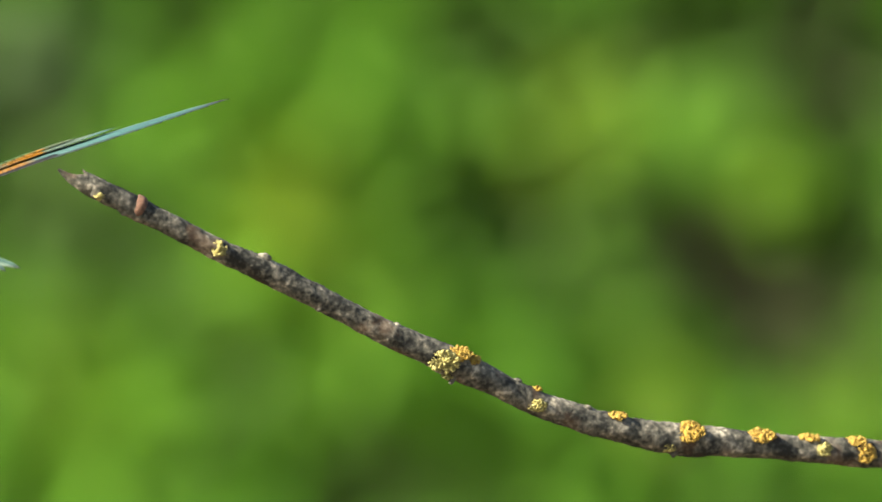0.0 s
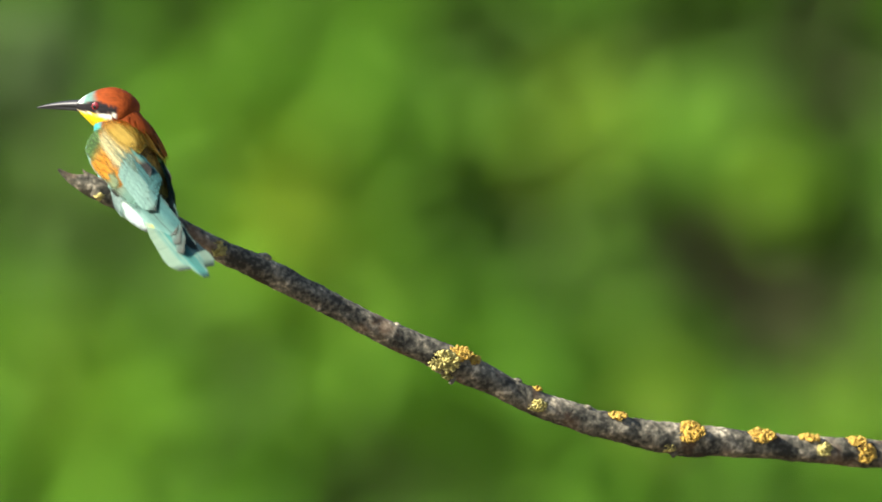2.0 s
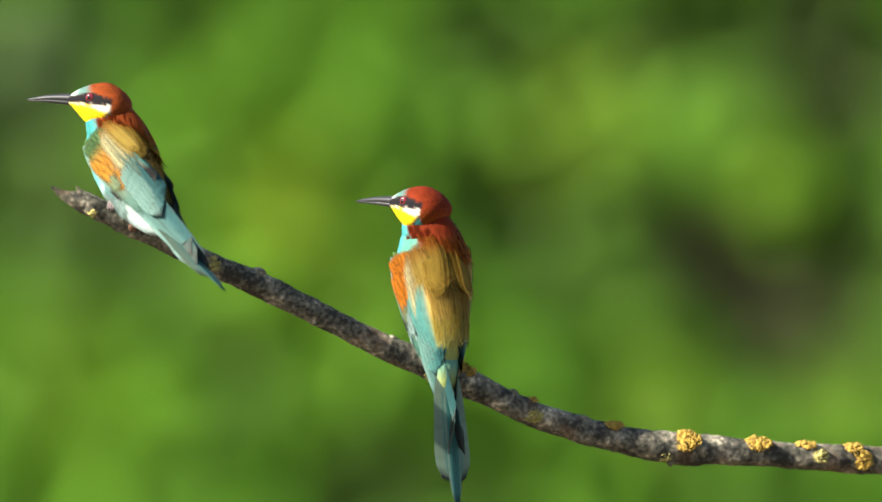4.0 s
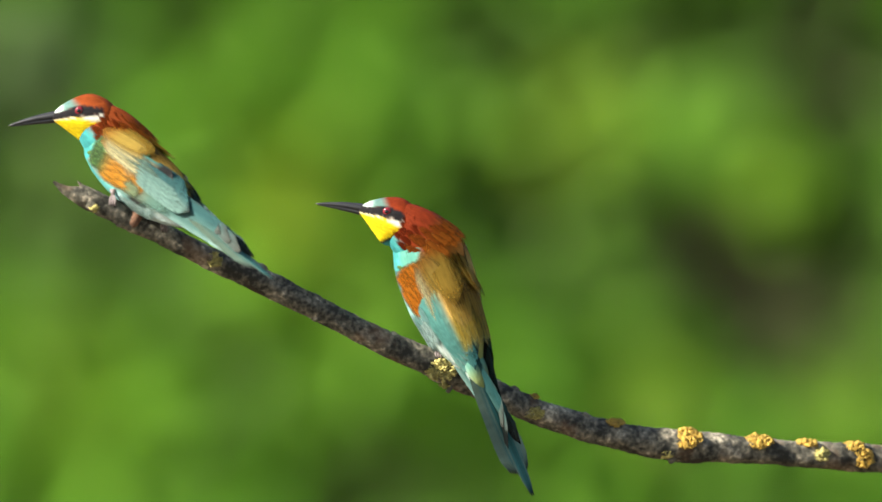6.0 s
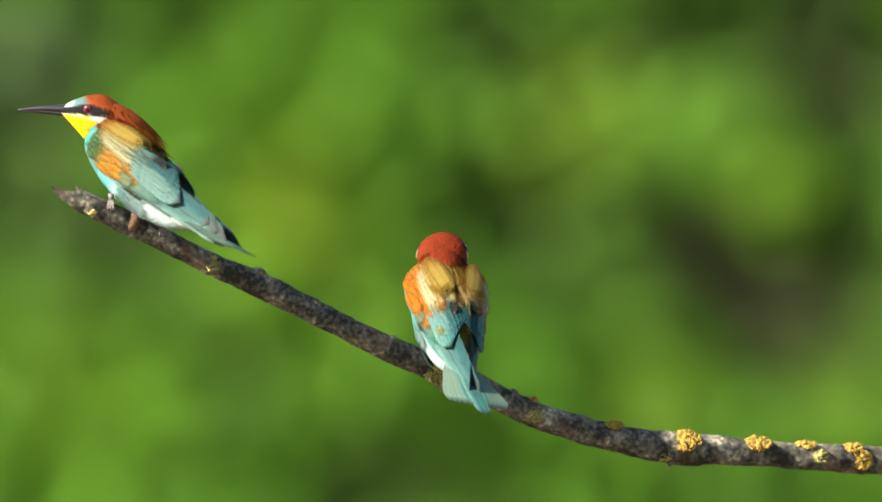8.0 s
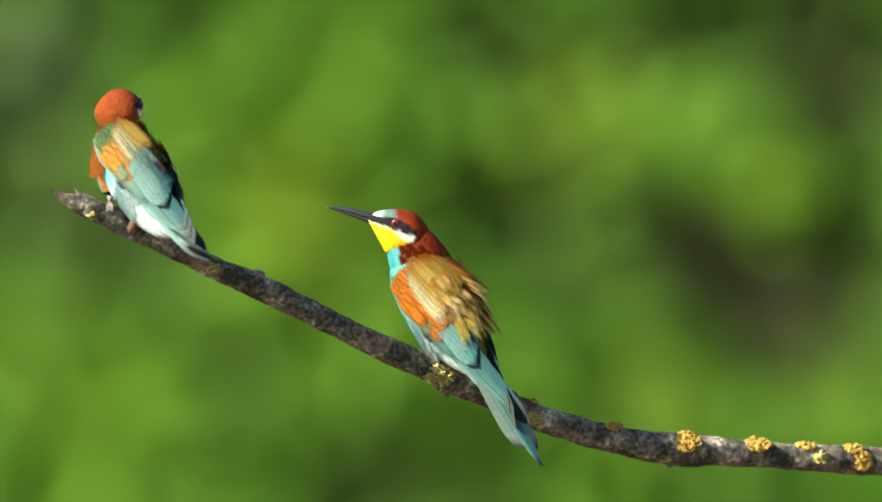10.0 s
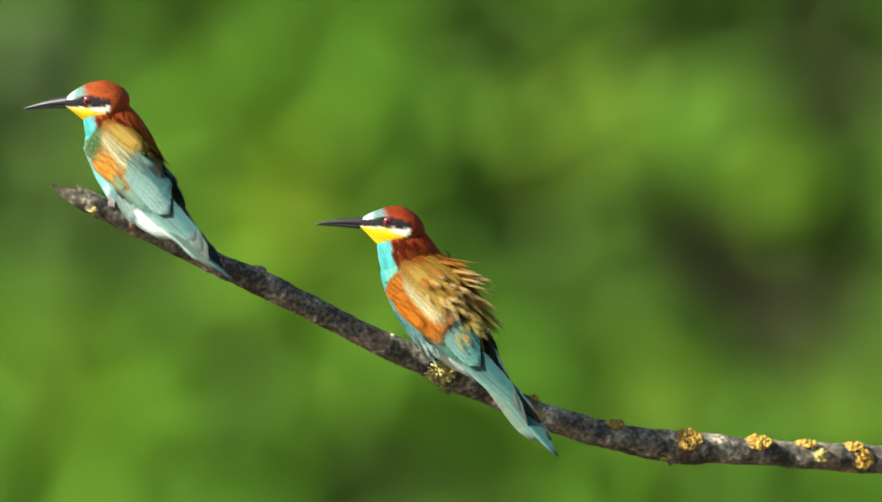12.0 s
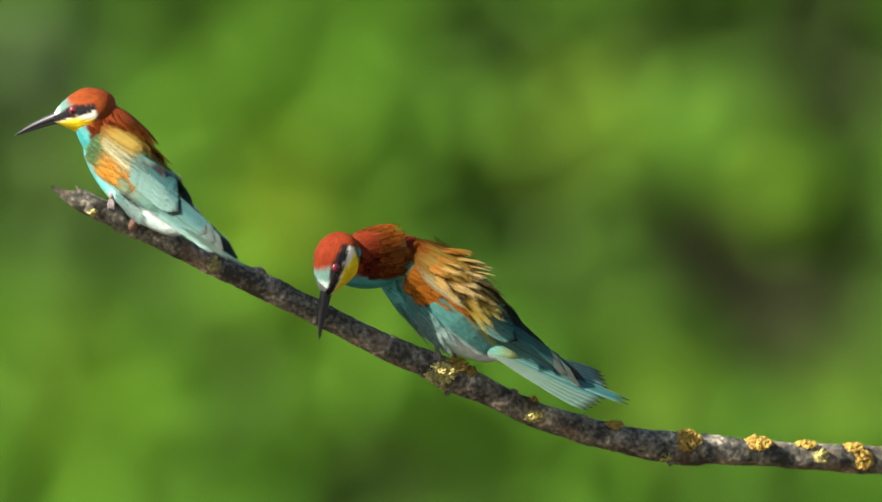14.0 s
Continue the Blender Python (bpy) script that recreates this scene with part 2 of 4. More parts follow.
def thicket(name, label, count, depth, deep, spread, tall, dense):
    """A wall of leaves with sun and shade in their tint: sprays stand forward and dense, shaded gaps lie back and are
    thinner.
    """
    rng = random.Random(len(name) * 7 + count)
    verts, faces, tints = [], [], []
    for _ in range(count):
        if rng.random() < 0.5:
            px, py = rng.uniform(-350, 1920), rng.uniform(-350, 1240)
        else:
            px, py = rng.uniform(-spread, 1568 + spread), rng.uniform(446 - tall, 446 + 1650)
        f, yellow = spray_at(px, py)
        if not (-350 < px < 1920 and -350 < py < 1240):
            f = 0.7 + 0.5 * noise.noise(Vector((px / 260, py / 260, 5)))
        f += 0.22 * noise.noise(Vector((px / 80, py / 80, 1)))
        if rng.random() > dense * (0.55 + 0.45 * min(1, max(0, f))):
            continue
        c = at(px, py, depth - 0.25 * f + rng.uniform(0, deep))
        if c.z < 0.02:
            continue
        turn = Euler((rng.uniform(-0.9, 0.9), rng.uniform(-0.9, 0.9), rng.uniform(0, 6.3))).to_matrix()
        lean = Matrix.Rotation(radians(52), 3, "X")
        s = rng.uniform(0.026, 0.05)
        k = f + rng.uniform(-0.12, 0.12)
        col = mix(SHADED_LEAF, GREENER, smooth(0.0, 0.6, k)) if k < 0.5 else mix(mix(SHADED_LEAF, GREENER, smooth(0.0, 0.6, k)), SUNLIT_LEAF, smooth(0.45, 0.95, k))
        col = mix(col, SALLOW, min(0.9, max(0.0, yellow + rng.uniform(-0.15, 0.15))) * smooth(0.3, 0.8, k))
        grey = math.exp(-((px - 55) ** 2 + (py - 90) ** 2) / 130 ** 2) + 0.7 * math.exp(-((px - 60) ** 2 + (py - 390) ** 2) / 90 ** 2)
        col = mix(col, SILVERY, 0.85 * grey)
        i = len(verts)
        for q in ((0, 0, 0), (0.55, 0.5, 0.12), (1.5, 0.32, 0.05), (2.1, 0, -0.15), (1.5, -0.32, 0.05), (0.55, -0.5, 0.12), (1.0, 0, -0.04)):
            verts.append(c + lean @ (turn @ (Vector(q) * s)))
            tints.append(col)
        faces += [(i, i + 1, i + 6), (i + 1, i + 2, i + 6), (i + 2, i + 3, i + 6), (i + 3, i + 4, i + 6), (i + 4, i + 5, i + 6), (i + 5, i, i + 6)]
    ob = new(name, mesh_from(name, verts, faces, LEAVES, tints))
    return tagged(ob, label, "foliage", kind="stuff")


ground()
thicket("thicket", "thicket behind the perch, leaves tinted with sunlit and shaded patches", 56000, 16.0, 0.5, 3000, 1500, 0.9)


# An added backing sheet, so that gaps between the leaves read as deep shade
def bank():
    verts, faces, tints = [], [], []
    for i in range(41):
        for k in range(13):
            x, z = -16 + 0.8 * i, 0.36 * k
            verts.append((x, 21.0 + 0.25 * z + 0.5 * noise.noise(Vector((x * 0.8, z, 0))), z - 0.05))
    for i in range(40):
        for k in range(12):
            a = i * 13 + k
            faces.append((a, a + 13, a + 14, a + 1))
    tagged(new("bank", mesh_from("bank", verts, faces, SOIL)), "dark earth-coloured backing added behind the thicket", "bank", kind="structure")


bank()

# ---- the perch ----
PIVOT = at(2425, 1250, 0.14)
SPINE = ((148, 360, 18), (162, 365, 20), (230, 399, 20), (300, 432, 19), (380, 472, 20), (450, 501, 22), (560, 555, 21), (660, 606, 22),
         (760, 649, 25), (800, 668, 28), (860, 695, 24), (945, 735, 23), (1050, 769, 24), (1130, 787, 25), (1205, 797, 29), (1300, 802, 25),
         (1400, 810, 23), (1500, 816, 25), (1620, 822, 26), (1850, 842, 28), (2150, 904, 30), (2350, 1044, 32), (2440, 1304, 34),
         (2470, 2004, 38), (2480, 3604, 46))


def depth_of(x):
    return 0.12 * (min(x, 2400) - 220) / 1000


def spine_point(x):
    """Centre of the branch and its girth at a place across the plan."""
    i = 1
    while i < len(SPINE) - 2 and SPINE[i + 1][0] < x:
        i += 1
    a, b = SPINE[i], SPINE[i + 1]
    t = (x - a[0]) / (b[0] - a[0])
    return a[1] + (b[1] - a[1]) * t, a[2] + (b[2] - a[2]) * t


def smooth_line(rows, steps):
    out = []
    for i in range(len(rows) - 1):
        p = [rows[max(i - 1, 0)], rows[i], rows[i + 1], rows[min(i + 2, len(rows) - 1)]]
        n = max(2, int(math.dist(p[1][:2], p[2][:2]) / steps))
        for k in range(n):
            t = k / n
            out.append(tuple(0.5 * (2 * b + (c - a) * t + (2 * a - 5 * b + 4 * c - d) * t * t + (3 * b - a - 3 * c + d) * t ** 3)
                             for a, b, c, d in zip(*p)))
    out.append(rows[-1])
    return out


def on_branch(x, angle, out=1.0):
    """A place on the bark: angle 0 faces the camera, 90 is the top."""
    y, r = spine_point(x)
    c = at(x, y, depth_of(x))
    a = radians(angle)
    return c + Vector((0.3 * math.sin(a), -math.cos(a), math.sin(a))).normalized() * r * out * PX


def lump(rng, centre, reach, height, pieces, size, lean):
    """A crust of many small curled lobes round a place."""
    verts, faces = [], []
    for _ in range(pieces):
        a, q = rng.uniform(0, 6.3), math.sqrt(rng.random())
        off = Vector((math.cos(a) * q * reach[0], -rng.uniform(0, height) * (1.2 - q), math.sin(a) * q * reach[1]))
        c = centre + lean @ off * PX
        s = rng.uniform(0.5, 1.2) * size * PX
        turn = Euler((rng.uniform(-1, 1), rng.uniform(-1, 1), rng.uniform(0, 6))).to_matrix()
        i = len(verts)
        rim = 7
        verts.append(c)
        for k in range(rim):
            b = 6.2832 * k / rim
            w = s * rng.uniform(0.6, 1.2)
            verts.append(c + turn @ Vector((math.cos(b) * w, math.sin(b) * w, s * rng.uniform(0.1, 0.6))))
        verts.append(c + turn @ Vector((0, 0, -s * 0.5)))
        for k in range(rim):
            faces.append((i, i + 1 + k, i + 1 + (k + 1) % rim))
            faces.append((i + 8, i + 1 + (k + 1) % rim, i + 1 + k))
    return verts, faces


def branch():
    rng = random.Random(5)
    root = new("branch")
    root.location = PIVOT
    tagged(root, "bare grey-brown branch with patchy bark and orange lichen", "branch")
    rows = smooth_line(SPINE, 5)
    pts = [at(x, y, depth_of(x)) - PIVOT for x, y, r in rows]
    radii = [r * PX for x, y, r in rows]

    def rough(i, a, p):
        s = p * 1000
        k = 1 + 0.10 * noise.noise(Vector((s.x / 22, s.y / 22 + math.cos(a) * 1.3, s.z / 22 + math.sin(a) * 1.3)))
        k += 0.09 * noise.noise(Vector((s.x / 5, math.cos(a) * 2.5, math.sin(a) * 2.5)))
        return k + 0.06 * noise.noise(Vector((s.x / 1.7, math.cos(a) * 6, math.sin(a) * 6)))
    v, f = tube(pts, radii, 30, True, rough)
    part_of("bark", mesh_from("bark", v, f, BARK), root, label="rough cracked bark, grey with brown patches")
    # broken end: a torn lip below, a short prong above, and a hollow of pale wood between them
    c0, along = at(156, 364, depth_of(156)) - PIVOT, (at(90, 330, depth_of(90)) - at(156, 364, depth_of(156))).normalized()
    side = Vector((0, 1, 0)).cross(along).normalized()
    up = side if side.z > 0 else -side
    ring, steps, verts, faces = 24, 8, [], []
    for j in range(steps + 1):
        for k in range(ring):
            a = 2 * math.pi * k / ring
            h = math.sin(a)
            reach = 24 + 50 * smooth(0.95, -0.7, h) + 13 * smooth(0.8, 1.0, h) + 3 * noise.noise(Vector((math.cos(a) * 3, h * 3, 1)))
            q = j / steps
            girth = 19.5 * (1 + 0.10 * noise.noise(Vector((math.cos(a) * 1.5, h * 1.5, q * 2))))
            verts.append(c0 + along * (reach * q * PX) + up * ((h * girth + 16 * q * q * smooth(0.3, -1.0, h)) * PX) + Vector((0, math.cos(a) * girth * (1 - 0.35 * q * q) * PX, 0)))
    for j in range(steps):
        for k in range(ring):
            q = (k + 1) % ring
            faces.append((j * ring + k, j * ring + q, (j + 1) * ring + q, (j + 1) * ring + k))
    part_of("torn_end", mesh_from("torn_end", verts, faces, BARK), root, label="flared bark of the broken end")
    rim = [v.copy() for v in verts[-ring:]]
    hollow = c0 + along * 16 * PX
    verts = rim + [hollow + (v - hollow) * 0.45 - along * 3 * PX for v in rim] + [hollow - along * 4 * PX]
    faces = [(k, (k + 1) % ring, ring + (k + 1) % ring, ring + k) for k in range(ring)] + [(ring + k, ring + (k + 1) % ring, 2 * ring) for k in range(ring)]
    part_of("torn_wood", mesh_from("torn_wood", verts, faces, WOOD), root, label="splintered pale wood of the broken end")
    # growth ring and knots
    for x, dy, r in ((233, 0, 4), (452, -16, 9), (216, 16, 6), (905, -20, 6), (565, 20, 6), (1030, -20, 6), (690, -20, 5)):
        c = on_branch(x, -60 if dy > 0 else 70, 0.9) - PIVOT
        v, f, _ = egg(8, 10, lambda u, a: (math.cos(math.pi * u) * r * 1.7, math.sin(math.pi * u) * math.cos(a) * r, math.sin(math.pi * u) * math.sin(a) * r))
        v = [c + q * (1 + 0.25 * noise.noise(q * 900)) for q in v]
        part_of("knot", mesh_from("knot", v, f, BARK), root)
    y, q = spine_point(233)
    p = [at(x, spine_point(x)[0] - 4, depth_of(x)) - PIVOT for x in (224, 228, 234, 240, 244)]
    v, f = tube(p, [(q + h) * PX for h in (-4, 1.4, 2.2, 1.6, -4)], 26, True, lambda i, a, s: 1 + 0.07 * noise.noise(Vector((i, math.cos(a) * 2, math.sin(a) * 2))))
    part_of("growth_ring", mesh_from("growth_ring", v, f, RUST_BARK), root, label="raised rust-brown ring of bark")
    # twig stubs
    for x0, y0, x1, y1, r in ((806, 676, 793, 704, 7), (1215, 800, 1188, 826, 10), (1340, 812, 1345, 826, 5), (160, 378, 168, 388, 5)):
        p = smooth_line([(x0, y0, r), ((x0 + x1) / 2 + 2, (y0 + y1) / 2, r * 0.8), (x1, y1, r * 0.6)], 3)
        v, f = tube([at(x, y, depth_of(x) - 0.004) - PIVOT for x, y, q in p], [q * PX for x, y, q in p], 9)
        part_of("twig_stub", mesh_from("twig_stub", v, f, BARK), root)
    # lichen: place, angle on the bark, reach along and across, lobes, orange or pale
    for x, ang, rx, rz, n, orange in ((784, -12, 26, 20, 80, 0), (800, 40, 24, 15, 90, 1), (829, 55, 10, 12, 30, 1), (950, -10, 16, 10, 40, 0), (1085, 60, 16, 10, 40, 1),
                                      (1216, 30, 24, 19, 110, 1), (1342, 45, 22, 15, 90, 1), (1426, 60, 17, 8, 44, 1), (1458, 5, 13, 11, 40, 0),
                                      (1510, 55, 18, 9, 50, 1), (1532, 0, 16, 16, 56, 1), (379, 5, 11, 12, 34, 0), (940, 70, 7, 6, 14, 1), (168, -40, 7, 6, 12, 0),
                                      (1190, -40, 10, 8, 20, 0), (797, -70, 9, 6, 18, 0)):
        c = on_branch(x, ang, 0.98) - PIVOT
        lean = Matrix.Rotation(radians(ang), 3, "X")
        v, f = lump(rng, c, (rx * 1.05, rz * 1.05), 6, int(n * 2.2), 5.4, lean.inverted())
        part_of("lichen", mesh_from("lichen", v, f, LICHEN if orange else PALE_LICHEN), root,
                label="bright orange crusty lichen" if orange else "pale yellow-grey lichen")
    return root


BRANCH = branch()

# ---- birds: plumage colours ----
TEAL, DEEP_TEAL, PALE = (0.070, 0.205, 0.178), (0.022, 0.092, 0.096), (0.40, 0.39, 0.33)
CHESTNUT, GOLD, CREAM, YELLOW = (0.26, 0.046, 0.006), (0.49, 0.29, 0.060), (0.72, 0.62, 0.32), (0.80, 0.58, 0.012)
ORANGE, GREEN, BLACK, AQUA = (0.42, 0.135, 0.014), (0.072, 0.140, 0.045), (0.012, 0.011, 0.012), (0.090, 0.255, 0.222)


def feather(name, length, width, tint, point=0.5, camber=0.10, bend=0.0, steps=9, under=0.0, thick=0.16, shaft=0.4, mat=None, soft=0.0):
    """One vane with a raised shaft, rounded or pointed, with a thin under side."""
    across = (-1.0, -0.8, -0.5, -0.08, 0.0, 0.08, 0.5, 0.8, 1.0)
    verts, faces, tints, normals = [], [], [], []
    shaft *= 1 - min(1, soft)
    round_off = 0.25 if soft < 0.5 else 0.12
    sides = (1,) if mat and soft > 0.65 else (1, -1)      # loose down is one thin layer of barbs
    for side in sides:
        for i in range(steps + 1):
            u = i / steps
            w = width * min(1, 0.32 + (u / 0.28) ** 0.8 * 0.68) * (1 if u < point else math.sqrt(max(0.004, 1 - ((u - point) / (1 - point)) ** 2.2)))
            for c in across:
                h = -camber * width * c * c + (shaft if c == 0.0 else 0) * side - bend * length * u * u
                verts.append(Vector((u * length - 0.12 * width * c * c, c * w, h + side * thick)) * PX)
                col = tint(u, c) if side > 0 else mix(tint(u, c), PALE, under)
                fade = max(soft * smooth(0.35, 0.95, abs(c)), smooth(0.62 if soft > 0.5 else 0.95, 0.98, u) * min(1.0, soft * 1.3 + 0.1))
                normals.append((0.04 * u, round_off * c * side, side))
                fade = max(fade, soft * (1 - smooth(0.0, 0.22, u))) if soft > 0.5 else fade * smooth(0.06, 0.14, u)
                tints.append((*col, 1.0 - fade))
    n, rows = len(across), steps + 1
    for side in range(len(sides)):
        o = side * rows * n
        for i in range(steps):
            for k in range(n - 1):
                q = (o + i * n + k, o + (i + 1) * n + k, o + (i + 1) * n + k + 1, o + i * n + k + 1)
                faces.append(q if side == 0 else q[::-1])
    edge = [(i, 0) for i in range(rows)] + [(rows - 1, k) for k in range(1, n)] + [(i, n - 1) for i in range(rows - 2, -1, -1)]
    for (i, k), (p, q) in zip(edge, edge[1:]) if len(sides) > 1 else ():
        a, b = i * n + k, p * n + q
        faces.append((b, a, a + rows * n, b + rows * n))
    return mesh_from(name, verts, faces, mat or FEATHER, tints, normals=normals)


def flight_tint(base, dark, edge, black=0.12, shaft=(0.03, 0.04, 0.04), tip=BLACK):
    def tint(u, c):
        col = mix(base, edge, smooth(0.55, 0.85, c) * 0.6)
        col = mix(col, dark, 0.55 * smooth(0.0, 0.5, -c) + 0.35 * smooth(-0.6, -0.95, c))
        col = mix(col, shaft, 0.75 if c == 0.0 else 0)
        col = mix(col, tip, smooth(1 - black - 0.06, 1 - black, u))
        return mix(col, (0.30, 0.28, 0.24), 0.35 * smooth(0.96, 0.99, u)) if black > 0.1 else col
    return tint


def soft_tint(base, tip, root=None):
    def tint(u, c):
        col = mix(root or base, base, smooth(0.1, 0.5, u))
        return mix(mix(col, tip, smooth(0.55, 1.0, u)), tip, 0.3 * abs(c))
    return tint


UPPER, FORE, PALM = 56.0, 108.0, 72.0
ANGLES = {"upper": (-98, 4), "fore": (62, 20), "palm": (-86, -7)}


def bones(o):
    """Ends of the wing's three bones in its plane, and their ways, folded (o = 0) to spread (o = 1)."""
    p, out = Vector((0, 0)), {}
    for key, long in (("upper", UPPER), ("fore", FORE), ("palm", PALM)):
        a = radians(ANGLES[key][0] + (ANGLES[key][1] - ANGLES[key][0]) * o)
        out[key] = (p.copy(), a)
        p = p + Vector((math.cos(a), math.sin(a))) * long
    return out


def plume_pose(spec, o, side, ruffle=0.0):
    """Where a wing feather lies in the wing's space for an openness o."""
    bone, s, low, high, z, tilt, fold = spec
    p, a = bones(o)[bone]
    p = p + Vector((math.cos(a), math.sin(a))) * s
    if fold:                                           # the coverts slide over one another as the wing shuts
        k = max(0.0, 1 - o / 0.6)
        p = p * (1 - k) + Vector(fold) * k
    w = low + (high - low) * o
    tilt -= ruffle
    x = p.x if side < 0 else -p.x
    ang = w if side < 0 else 180 - w
    wrap = max(0.0, p.x - 12) * (1 - o)                # the shut wing bends round the flank
    tuck = min(16.0, max(0.0, 22 - p.x)) * (1 - o)
    roll = math.degrees(0.030 * tuck - 0.012 * wrap) * (1 if side < 0 else -1)
    return Matrix.Translation(Vector((x, p.y, z - 0.006 * wrap * wrap - 0.02 * tuck * tuck)) * PX) @ pose(0, 0, 0, 0, 0, ang) @ pose(0, 0, 0, 0, tilt, 0) @ pose(0, 0, 0, roll)


def covert_colour(kind, a, d):
    """Colour of the shut wing: a runs out from the back, d back from the wrist."""
    n = 7 * noise.noise(Vector((a / 14, d / 22, 2)))
    a, d = a + n, d + 7 * noise.noise(Vector((a / 12, d / 18, 7)))
    if kind == "pale":
        patch, grey = (0.43, 0.195, 0.022), (0.125, 0.205, 0.160)
        col = mix(GREEN, grey, smooth(38, 82, d + 0.3 * (30 - a)))
        rim = 27 + 0.12 * (d - 50)
        return mix(col, patch, smooth(32, 64, d) * smooth(168, 142, d) * smooth(rim - 12, rim + 12, a))
    patch, grey = (0.43, 0.142, 0.013), (0.085, 0.170, 0.125)
    col = mix(GREEN, mix(patch, (0.30, 0.20, 0.04), 0.5), smooth(2, 30, d))
    col = mix(col, grey, smooth(95, 125, d))
    rim = -10 + 0.30 * max(0, d - 85)
    return mix(col, patch, smooth(6, 24, d + 0.35 * (a - 20)) * smooth(176, 140, d) * smooth(rim - 9, rim + 9, a))


def wing_plan(kind, side, under):
    """Every feather of a wing: name, mesh, and (bone, place on it, angle folded, angle spread, layer, tilt, place when shut)."""
    plan, rng = [], random.Random(3)
    out = 1 if side < 0 else -1
    dusk = (0.050, 0.050, 0.042)
    # pale bird: sunlit sheen of the flight feathers mixed in as grey-white
    vane = {"rich": TEAL, "pale": mix(AQUA, (0.23, 0.27, 0.23), 0.30)}[kind]

    def turned(tint):
        return lambda u, c: tint(u, c * out)

    def covert(name, long, wide, bone, s, low, high, z, fold, tilt=0.4, bare=None):
        a0, b0, shade = fold[0], fold[1], rng.uniform(0.92, 1.08)
        lean = math.cos(radians(low))

        def tint(u, c):
            col = covert_colour(kind, a0 + c * out * wide + u * long * lean, 48 - b0 + u * long)
            if bare:
                col = mix(col, bare, 0.85)
            k = shade * (1 - 0.10 * smooth(0.2, 0.9, -c * out) + 0.12 * smooth(0.75, 0.95, u))
            return tuple(q * k for q in col)
        me = feather(name, long, wide, tint, 0.55, camber=0.0, bend=0.01, soft=0.85)
        plan.append((name, me, (bone, s, low, high, z, tilt, fold)))

    for i in range(10):
        long = (160, 166, 176, 190, 210, 234, 263, 294, 322, 304)[i]
        base = mix(mix(vane, TEAL, i / 12), (0.13, 0.12, 0.10), 0.22 * smooth(5, 9, i))
        me = feather("primary", long, 29 - 1.1 * i, turned(flight_tint(base, DEEP_TEAL, (0.24, 0.38, 0.34), 0.09, tip=dusk)), 0.88 - 0.015 * i, camber=0.02, bend=0.02, under=under, soft=0.12)
        plan.append(("primary", me, ("palm", 4 + 7.2 * i, -95 + 0.5 * i, (-80, -71, -62, -53.5, -45.5, -38, -31.5, -25.8, -20.8, -16.5)[i], -4.0 - 0.45 * i, 0, None)))
    for j in range(10):
        long = 162 - 1.2 * j
        warm = {"rich": ORANGE, "pale": (0.46, 0.21, 0.035)}[kind]
        base = mix(mix(AQUA, warm, smooth(0, 2.5, j)), vane, smooth(5.5, 8.5, j))
        half = flight_tint(base, tuple(0.55 * q for q in base), mix(base, (0.3, 0.36, 0.3), 0.25), 0.24 if kind == "rich" else 0.28, tip=mix(BLACK, dusk, 0.2))
        me = feather("secondary", long, 22, turned(half), 0.84, camber=0.02, bend=0.02, under=0.15, soft=0.15)
        plan.append(("secondary", me, ("fore", 6 + 11 * j, -93 + 0.6 * j, -116 + 3.4 * j, -0.6 - 0.25 * j, 0, (22 + 3.0 * j, 24 + 1.5 * j))))
    for j in range(5):
        grey = TEAL if kind == "rich" else mix(TEAL, (0.17, 0.23, 0.19), 0.55)
        me = feather("tertial", 126 + 6 * j, 20, turned(flight_tint(mix(grey, DEEP_TEAL, 0.15 * (j % 2)), DEEP_TEAL, (0.20, 0.34, 0.29), 0.03)), 0.7, camber=0.03, bend=0.03, soft=0.3)
        plan.append(("tertial", me, ("upper", 8 + 12 * j, -90 + 1.2 * j, -165 + 5 * j, 2.6 - j * 0.3, 0.4, (6 + 5 * j, -34 - 3 * j))))
    for j in range(13):
        covert("greater_covert", 84 + rng.uniform(-8, 8) + (j if kind == "rich" else 0) * 1.8, 14, "fore", 2 + 8.6 * j, -92 + rng.uniform(-2, 2), -113 + 2.8 * j, 3.4 - 0.06 * j, (9 + 4.2 * j, -30 + 1.6 * j))
    for j in range(12):
        row, k = divmod(j, 6)
        covert("median_covert", 64 + rng.uniform(-6, 6), 13, "fore", 4 + 17.6 * k + 8.8 * row, -91 + rng.uniform(-3, 3), -108 + 4.4 * k, 4.0 + 0.3 * row, (9 + 9.5 * k + 5 * row, -8 + 17 * row + rng.uniform(-3, 3)))
    for j in range(12):
        row, k = divmod(j, 6)
        covert("lesser_covert", 44 + rng.uniform(-5, 5), 12, "fore", 3 + 18 * k + 9 * row, -90 + rng.uniform(-4, 4) - 2 * k, -100 + 4.4 * k, 4.7 + 0.35 * row, (9 + 8.6 * k + 3 * row, 24 + 15 * row - 0.8 * (k - 2) ** 2), 0.5)
    for j in range(8):
        covert("primary_covert", 80 + 6 * j, 17, "palm", 2 + 8.5 * j, -93 + 0.4 * j, -78 + 8.4 * j, 1.6 - 0.2 * j, (44 + 1.6 * j, 20 - 9 * j), 0.5, bare=mix(vane, GREEN, 0.25))
    for j in range(6):
        covert("upper_covert", 66 + rng.uniform(-8, 8), 17, "upper", 4 + 10 * j, -90 + rng.uniform(-3, 3), -108 + 1.4 * j, 4.4 - 0.1 * j, (4 + 2.5 * j, 30 - 10 * j))
